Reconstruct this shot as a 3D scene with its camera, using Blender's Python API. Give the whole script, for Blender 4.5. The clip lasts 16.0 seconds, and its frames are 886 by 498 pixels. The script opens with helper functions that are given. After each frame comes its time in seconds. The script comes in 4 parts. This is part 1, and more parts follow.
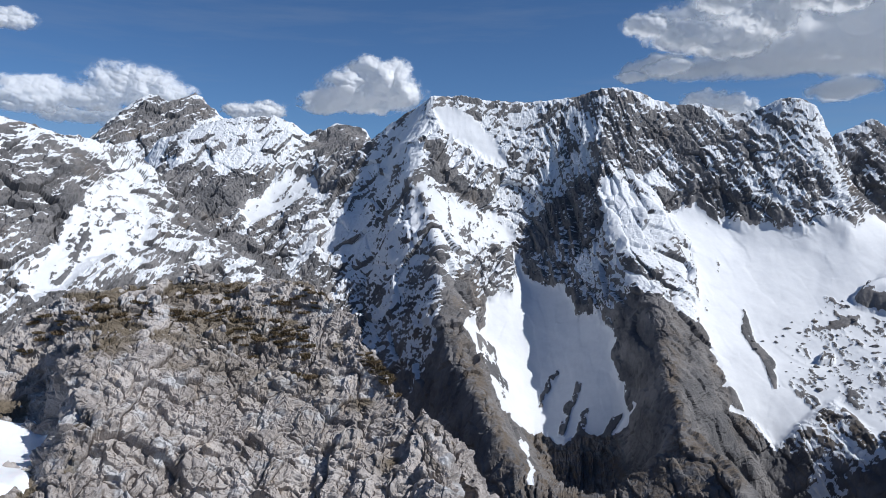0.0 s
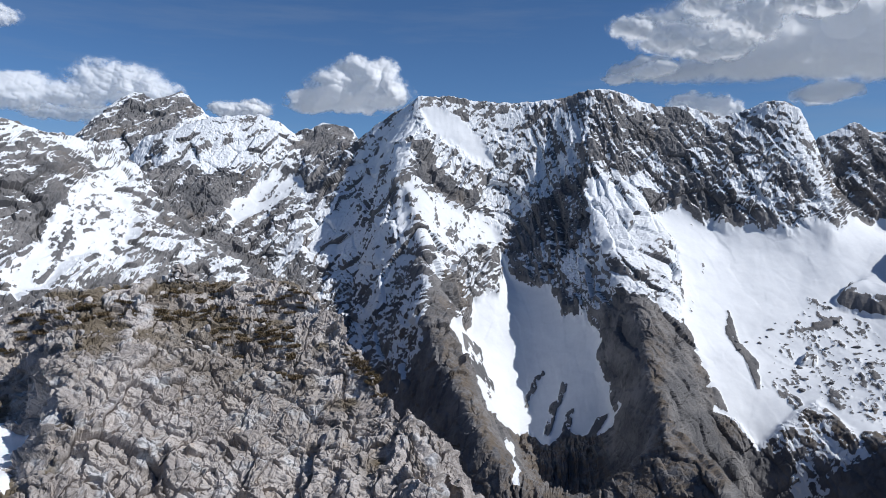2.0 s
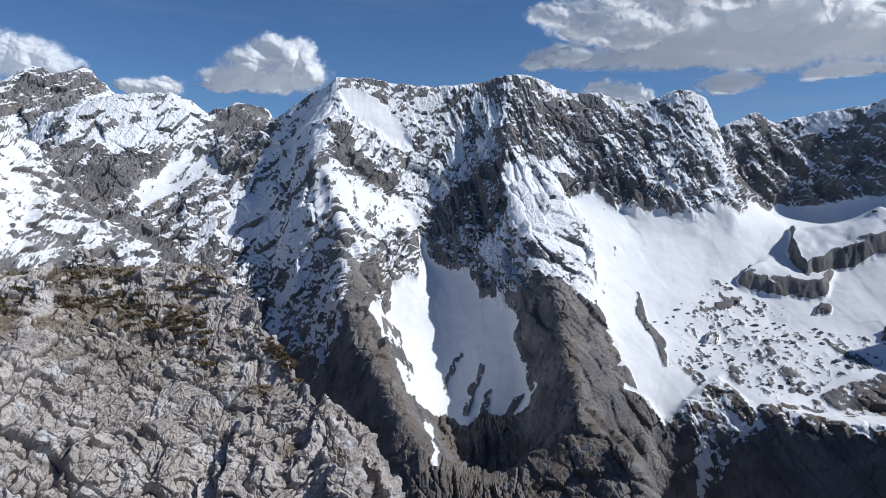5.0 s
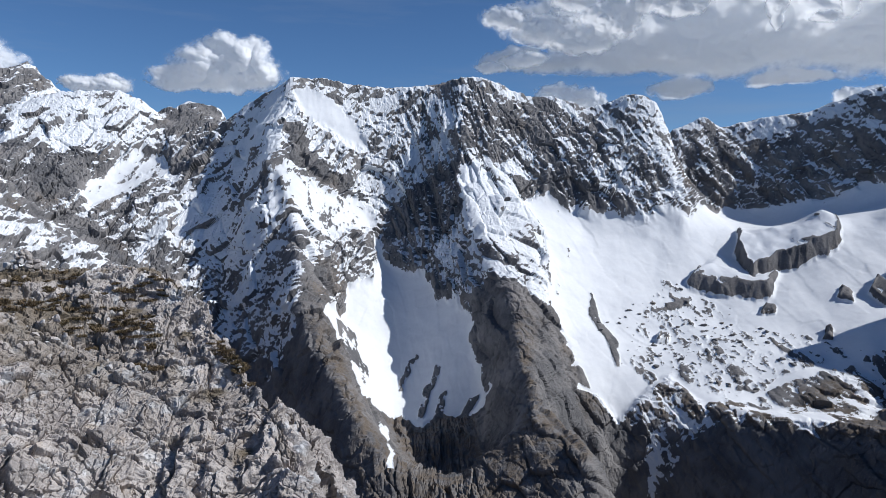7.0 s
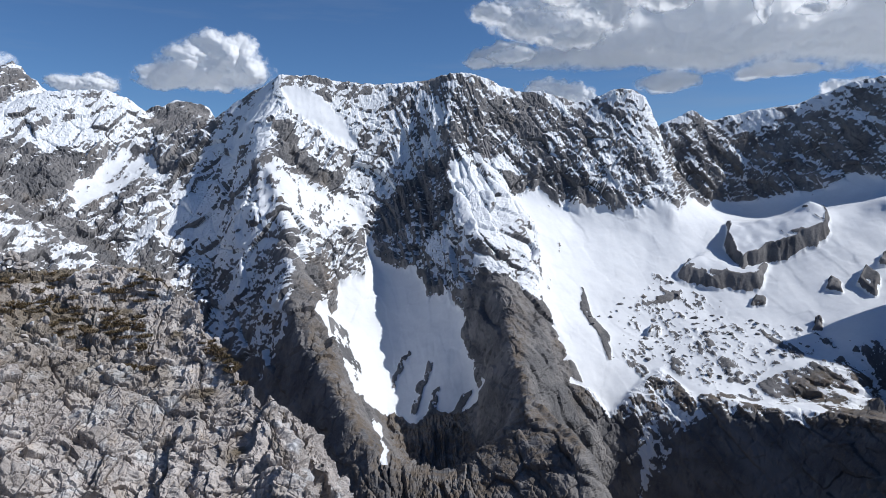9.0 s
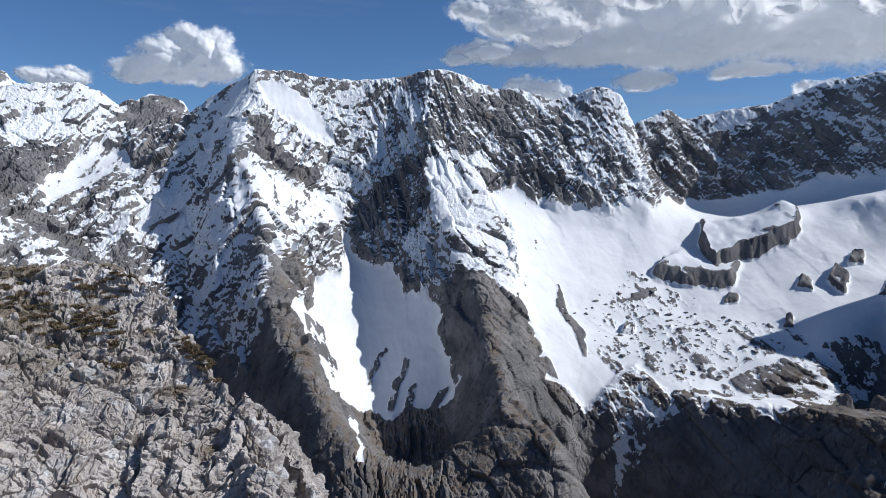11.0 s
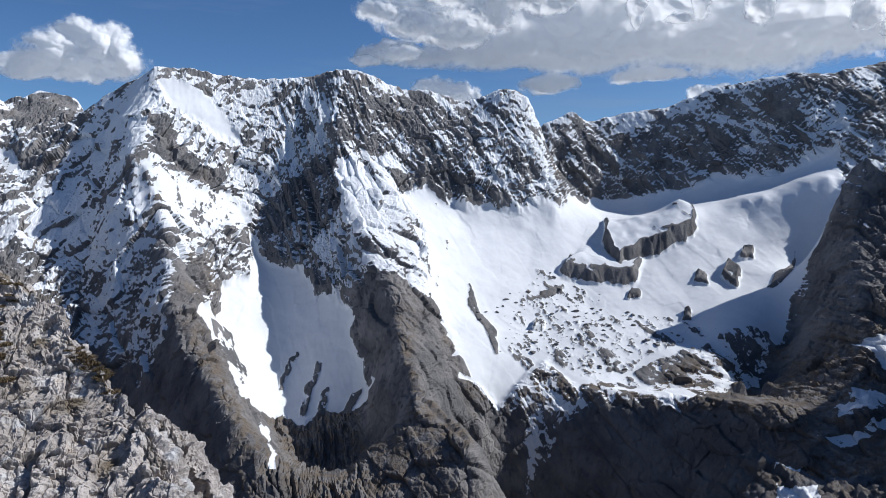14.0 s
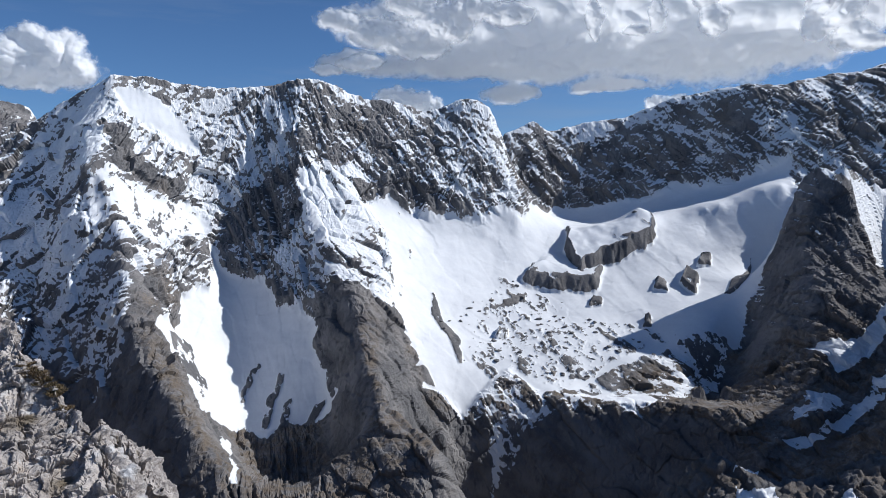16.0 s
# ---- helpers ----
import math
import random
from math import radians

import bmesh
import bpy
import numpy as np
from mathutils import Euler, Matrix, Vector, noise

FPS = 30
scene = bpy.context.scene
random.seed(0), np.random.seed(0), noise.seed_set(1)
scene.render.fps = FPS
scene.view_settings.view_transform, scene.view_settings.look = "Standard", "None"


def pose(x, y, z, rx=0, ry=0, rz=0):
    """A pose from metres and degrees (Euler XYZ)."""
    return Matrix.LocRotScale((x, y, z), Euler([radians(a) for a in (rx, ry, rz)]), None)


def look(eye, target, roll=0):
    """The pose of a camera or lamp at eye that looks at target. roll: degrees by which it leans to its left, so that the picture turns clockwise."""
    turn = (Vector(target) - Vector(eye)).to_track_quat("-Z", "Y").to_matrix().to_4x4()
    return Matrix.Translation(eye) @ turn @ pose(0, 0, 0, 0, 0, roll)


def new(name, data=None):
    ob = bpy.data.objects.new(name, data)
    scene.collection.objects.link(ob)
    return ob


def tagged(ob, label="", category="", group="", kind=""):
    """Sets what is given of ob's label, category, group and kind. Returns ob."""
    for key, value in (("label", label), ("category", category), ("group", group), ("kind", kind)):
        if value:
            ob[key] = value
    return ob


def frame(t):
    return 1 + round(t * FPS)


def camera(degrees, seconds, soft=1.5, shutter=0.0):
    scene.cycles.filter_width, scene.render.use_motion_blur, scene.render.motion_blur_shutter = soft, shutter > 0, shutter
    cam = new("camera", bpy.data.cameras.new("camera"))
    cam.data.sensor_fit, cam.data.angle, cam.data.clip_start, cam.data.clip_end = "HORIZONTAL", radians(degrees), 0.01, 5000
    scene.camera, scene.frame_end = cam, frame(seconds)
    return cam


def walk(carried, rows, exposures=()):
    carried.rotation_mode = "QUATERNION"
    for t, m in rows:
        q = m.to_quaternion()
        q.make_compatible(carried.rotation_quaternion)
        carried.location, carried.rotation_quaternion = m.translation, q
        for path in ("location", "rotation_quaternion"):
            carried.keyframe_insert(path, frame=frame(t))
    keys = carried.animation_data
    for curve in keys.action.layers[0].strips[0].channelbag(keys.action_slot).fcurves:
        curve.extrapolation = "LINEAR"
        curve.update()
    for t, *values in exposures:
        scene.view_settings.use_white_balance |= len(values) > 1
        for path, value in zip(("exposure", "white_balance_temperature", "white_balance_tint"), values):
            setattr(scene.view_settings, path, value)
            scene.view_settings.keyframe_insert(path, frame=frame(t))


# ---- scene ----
cam = camera(62.52, 16.0, soft=0.6)
# eye x, heading to the left of +y, pitch and roll in degrees; the tripod hand sways about 0.3 m
PATH = [
    (0, -0.000, 0.028, -2.474, -0.108),
    (0.5, 0.002, -0.122, -2.323, 0.102),
    (1, 0.005, -0.364, -2.305, 0.166),
    (1.5, 0.008, -0.666, -2.278, 0.324),
    (2, 0.013, -1.024, -2.457, 0.189),
    (2.5, 0.021, -1.686, -2.864, -0.419),
    (3, 0.037, -2.930, -3.351, -0.443),
    (3.5, 0.052, -4.174, -3.758, -0.169),
    (4, 0.067, -5.324, -3.880, 0.021),
    (6.5, 0.126, -10.100, -3.426, 0.816),
    (7, 0.136, -10.882, -3.551, 0.698),
    (7.5, 0.140, -11.222, -3.582, 0.619),
    (8, 0.142, -11.386, -3.626, 0.570),
    (8.5, 0.143, -11.457, -3.707, 0.316),
    (9, 0.145, -11.586, -3.848, 0.036),
    (11.5, 0.177, -14.160, -4.254, 0.384),
    (12, 0.188, -15.075, -4.469, 0.299),
    (12.5, 0.204, -16.354, -4.538, 0.287),
    (13, 0.226, -18.044, -4.627, 0.016),
    (13.5, 0.242, -19.399, -4.404, 0.217),
    (14, 0.254, -20.345, -4.005, 0.030),
    (14.5, 0.264, -21.130, -3.648, 0.043),
    (15, 0.275, -21.998, -3.373, -0.095),
    (15.5, 0.284, -22.708, -3.298, -0.212),
    (16, 0.291, -23.246, -3.286, -0.203),
]


def sight(x, yaw, pitch, roll):
    a, e = radians(yaw), radians(pitch)
    return look((x, 0, 0), (x - math.sin(a) * math.cos(e), math.cos(a) * math.cos(e), math.sin(e)), roll)


walk(cam, [(t, sight(x, yaw, pitch, roll)) for t, x, yaw, pitch, roll in PATH], [(0, -0.26, 6060, 10), (16, -0.11, 6060, 10)])

# ---- light ----
SUN_AZ, SUN_EL = 106.0, 39.0      # degrees clockwise from +y, and above the horizon
world = bpy.data.worlds.new("sky")
scene.world = world
world.use_nodes = True
wt = world.node_tree
sky = wt.nodes.new("ShaderNodeTexSky")
sky.sky_type = "NISHITA"
sky.sun_disc = False
sky.sun_elevation, sky.sun_rotation = radians(SUN_EL), radians(SUN_AZ)
sky.altitude, sky.air_density, sky.dust_density, sky.ozone_density = 2600, 1.0, 0.0, 6.0
back = wt.nodes["Background"]
back.inputs[1].default_value = 0.092
veil_at = wt.nodes.new("ShaderNodeTexCoord")
stretch = wt.nodes.new("ShaderNodeVectorMath")
stretch.operation = "MULTIPLY"
stretch.inputs[1].default_value = (1.6, 1.6, 14.0)
wt.links.new(veil_at.outputs["Generated"], stretch.inputs[0])
veil = wt.nodes.new("ShaderNodeTexNoise")
veil.inputs["Scale"].default_value, veil.inputs["Detail"].default_value, veil.inputs["Roughness"].default_value = 1.6, 6, 0.6
wt.links.new(stretch.outputs[0], veil.inputs["Vector"])
thin = wt.nodes.new("ShaderNodeMapRange")
thin.inputs[1].default_value, thin.inputs[2].default_value, thin.inputs[4].default_value = 0.47, 0.72, 0.21
wt.links.new(veil.outputs["Fac"], thin.inputs[0])
hazy = wt.nodes.new("ShaderNodeMix")
hazy.data_type = "RGBA"
hazy.inputs[7].default_value = (3.6, 4.1, 4.9, 1)      # thin high cloud
wt.links.new(thin.outputs[0], hazy.inputs[0])
deep = wt.nodes.new("ShaderNodeHueSaturation")      # thin dry air at height
deep.inputs["Saturation"].default_value = 1.05
wt.links.new(sky.outputs[0], deep.inputs["Color"])
wt.links.new(deep.outputs[0], hazy.inputs[6])
wt.links.new(hazy.outputs[2], back.inputs[0])
sun_data = bpy.data.lights.new("sun", "SUN")
sun_data.energy, sun_data.angle, sun_data.color = 5.0, radians(0.55), (1.0, 0.965, 0.91)
sun = new("sun", sun_data)
sun_way = Vector((math.sin(radians(SUN_AZ)) * math.cos(radians(SUN_EL)), math.cos(radians(SUN_AZ)) * math.cos(radians(SUN_EL)), math.sin(radians(SUN_EL))))
sun.matrix_world = look(sun_way * 100, (0, 0, 0))

# ---- noise in numpy ----
LATTICE = np.random.default_rng(7).random((64, 64, 64)).astype(np.float32)


FLAT = LATTICE.ravel()


def vnoise(p):
    """Smooth value noise, -1 to 1, at points p (n, 3) in lattice units."""
    i = np.floor(p).astype(np.int32)
    f = (p - i).astype(np.float32)
    f = f * f * (3 - 2 * f)
    i &= 63
    k = (i + 1) & 63
    x0, x1, y0, y1, z0, z1 = i[:, 0] << 12, k[:, 0] << 12, i[:, 1] << 6, k[:, 1] << 6, i[:, 2], k[:, 2]
    fx, fy, fz = f[:, 0], f[:, 1], f[:, 2]

    def edge(base):
        a = FLAT[base + z0]
        return a + (FLAT[base + z1] - a) * fz

    a = edge(x0 + y0)
    a = a + (edge(x0 + y1) - a) * fy
    b = edge(x1 + y0)
    b = b + (edge(x1 + y1) - b) * fy
    return (a + (b - a) * fx) * 2 - 1


def facets(p, tilt=1.6):
    """Angular crags: cells with flat, randomly tilted tops, about -1 to 1, and the distance to the nearest joint."""
    i = np.floor(p - 0.5).astype(np.int32)
    f1, f2 = np.full(len(p), 9.0, np.float32), np.full(len(p), 9.0, np.float32)
    top = np.zeros(len(p), np.float32)
    for a in (0, 1):
        for b in (0, 1):
            for c in (0, 1):
                cell = i + np.array([a, b, c], np.int32)
                h = cell & 63
                k1 = (h[:, 0] << 12) + (h[:, 1] << 6) + h[:, 2]
                k2 = (h[:, 1] << 12) + (h[:, 2] << 6) + h[:, 0]
                k3 = (h[:, 2] << 12) + (h[:, 0] << 6) + h[:, 1]
                r1, r2, r3 = FLAT[k1], FLAT[k2], FLAT[k3]
                dx = (p[:, 0] - cell[:, 0] - 0.2 - 0.6 * r1).astype(np.float32)
                dy = (p[:, 1] - cell[:, 1] - 0.2 - 0.6 * r2).astype(np.float32)
                dz = (p[:, 2] - cell[:, 2] - 0.2 - 0.6 * r3).astype(np.float32)
                d = dx * dx + dy * dy + dz * dz
                near = d < f1
                h2 = tilt * ((FLAT[k1 ^ 77] - 0.5) * dx + (FLAT[k2 ^ 77] - 0.5) * dy + (FLAT[k3 ^ 77] - 0.5) * dz) + (FLAT[k1 ^ 1291] - 0.5)
                f2 = np.where(near, f1, np.minimum(f2, d))
                top = np.where(near, h2, top)
                f1 = np.where(near, d, f1)
    return top, np.sqrt(f2) - np.sqrt(f1)


TWIST = np.array([[0.80, 0.60, 0.0], [-0.48, 0.64, 0.60], [0.36, -0.48, 0.80]], np.float32)


def fbm(p, size, octaves, gain=0.5, ridged=False):
    """Summed noise whose largest swell is size metres; ridged gives sharp crests, 0 to 1 up."""
    q, amp, total, out = (p / size).astype(np.float32), 1.0, 0.0, 0
    for k in range(octaves):
        n = vnoise(q + np.float32(11.3 * k))
        out = out + amp * ((1 - 2 * np.abs(n)) if ridged else n)
        total += amp
        amp *= gain
        q = (q @ TWIST) * np.float32(2.03)
    return out / total


def smooth(a, b, x):
    t = np.clip((x - a) / (b - a), 0, 1)
    return t * t * (3 - 2 * t)


# ---- materials ----
def material(name):
    m = bpy.data.materials.new(name)
    m.use_nodes = True
    m.node_tree.nodes.clear()
    return m, m.node_tree


class Net:
    """Short hand for building a node tree."""

    def __init__(self, tree):
        self.t = tree
        self.out = tree.nodes.new("ShaderNodeOutputMaterial")
        self.geo = tree.nodes.new("ShaderNodeNewGeometry")
        self.pos = self.geo.outputs["Position"]

    def put(self, socket, value):
        if isinstance(value, bpy.types.NodeSocket):
            self.t.links.new(value, socket)
        elif value is not None:
            socket.default_value = value

    def noise(self, scale, detail=4, rough=0.55, vec=None, distort=0.0):
        n = self.t.nodes.new("ShaderNodeTexNoise")
        self.put(n.inputs["Vector"], vec or self.pos)
        n.inputs["Scale"].default_value, n.inputs["Detail"].default_value = scale, detail
        n.inputs["Roughness"].default_value, n.inputs["Distortion"].default_value = rough, distort
        return n.outputs["Fac"]

    def voronoi(self, scale, feature="F1", vec=None):
        n = self.t.nodes.new("ShaderNodeTexVoronoi")
        n.feature = feature
        self.put(n.inputs["Vector"], vec or self.pos)
        n.inputs["Scale"].default_value = scale
        return n.outputs["Distance"]

    def math(self, op, a, b=None, c=None, clamp=False):
        n = self.t.nodes.new("ShaderNodeMath")
        n.operation, n.use_clamp = op, clamp
        for s, v in zip(n.inputs, (a, b, c)):
            self.put(s, v)
        return n.outputs[0]

    def ramp(self, x, lo, hi, a=0.0, b=1.0):
        n = self.t.nodes.new("ShaderNodeMapRange")
        n.interpolation_type = "SMOOTHSTEP"
        for s, v in zip(n.inputs, (x, lo, hi, a, b)):
            self.put(s, v)
        return n.outputs[0]

    def mix(self, fac, a, b):
        n = self.t.nodes.new("ShaderNodeMix")
        n.data_type = "RGBA"
        self.put(n.inputs[0], fac)
        self.put(n.inputs[6], a if isinstance(a, bpy.types.NodeSocket) else (*a, 1))
        self.put(n.inputs[7], b if isinstance(b, bpy.types.NodeSocket) else (*b, 1))
        return n.outputs[2]

    def scaled(self, sx, sy, sz):
        n = self.t.nodes.new("ShaderNodeVectorMath")
        n.operation = "MULTIPLY"
        self.put(n.inputs[0], self.pos)
        n.inputs[1].default_value = (sx, sy, sz)
        return n.outputs[0]

    def attr(self, name):
        n = self.t.nodes.new("ShaderNodeAttribute")
        n.attribute_name = name
        return n.outputs["Fac"]

    def bump(self, height, distance, strength=1.0):
        n = self.t.nodes.new("ShaderNodeBump")
        self.put(n.inputs["Height"], height)
        n.inputs["Distance"].default_value, n.inputs["Strength"].default_value = distance, strength
        return n.outputs[0]

    def surface(self, color, rough, normal=None, spec=0.3):
        n = self.t.nodes.new("ShaderNodeBsdfPrincipled")
        self.put(n.inputs["Base Color"], color if isinstance(color, bpy.types.NodeSocket) else (*color, 1))
        self.put(n.inputs["Roughness"], rough)
        n.inputs["Specular IOR Level"].default_value = spec
        if normal:
            self.put(n.inputs["Normal"], normal)
        self.t.links.new(n.outputs[0], self.out.inputs[0])
        return n


def alpine_material():
    """Grey limestone with snow where the snow share of the surface says so, dry grass low down."""
    m, t = material("alpine_limestone_and_snow")
    n = Net(t)
    grain = n.noise(0.35, 5, 0.65)
    blotch = n.noise(0.012, 4)
    streak = n.noise(0.06, 4, 0.6, n.scaled(1.0, 1.0, 0.25))
    # greys tinted bluish and dark streaks lightened, painting in the haze of distance
    rock = n.mix(n.ramp(blotch, 0.35, 0.65), (0.114, 0.112, 0.116), (0.218, 0.207, 0.202))
    rock = n.mix(n.ramp(streak, 0.52, 0.75), rock, (0.092, 0.093, 0.099))
    rock = n.mix(n.ramp(grain, 0.52, 0.75, 0, 0.6), rock, (0.25, 0.24, 0.228))
    tan = n.math("MULTIPLY", n.ramp(n.noise(0.008, 3), 0.56, 0.72), n.ramp(grain, 0.4, 0.6))
    rock = n.mix(n.math("MULTIPLY", tan, 0.6), rock, (0.20, 0.15, 0.10))
    turf = n.math("MULTIPLY", n.attr("turf"), n.ramp(n.noise(0.05, 5, 0.7), 0.36, 0.60))
    rock = n.mix(turf, rock, n.mix(grain, (0.092, 0.074, 0.058), (0.185, 0.150, 0.118)))
    edge = n.math("ADD", n.math("MULTIPLY", n.noise(0.03, 5, 0.65), 0.95), n.math("MULTIPLY", n.noise(0.13, 5, 0.65), 0.5))
    share = n.math("ADD", n.attr("snow"), n.math("SUBTRACT", edge, 0.735))
    mask = n.ramp(share, 0.48, 0.52)
    firn = n.mix(n.math("ADD", n.math("MULTIPLY", n.noise(0.018, 5), 0.6), n.math("MULTIPLY", n.noise(0.12, 5, 0.65), 0.4)), (0.64, 0.66, 0.69), (0.88, 0.885, 0.89))
    color = n.mix(mask, rock, firn)
    rough = n.math("MULTIPLY_ADD", mask, -0.25, 0.9)
    rocky = n.math("SUBTRACT", 1.0, mask)
    height = n.math("MULTIPLY", n.math("ADD", n.noise(0.22, 7, 0.75), n.math("MULTIPLY", n.voronoi(0.13), 0.5)), n.math("MULTIPLY_ADD", rocky, 0.93, 0.07))
    n.surface(color, rough, n.bump(n.math("ADD", height, n.math("MULTIPLY", mask, 0.12)), 1.3, 1.0), 0.25)
    return m


ALPINE = alpine_material()
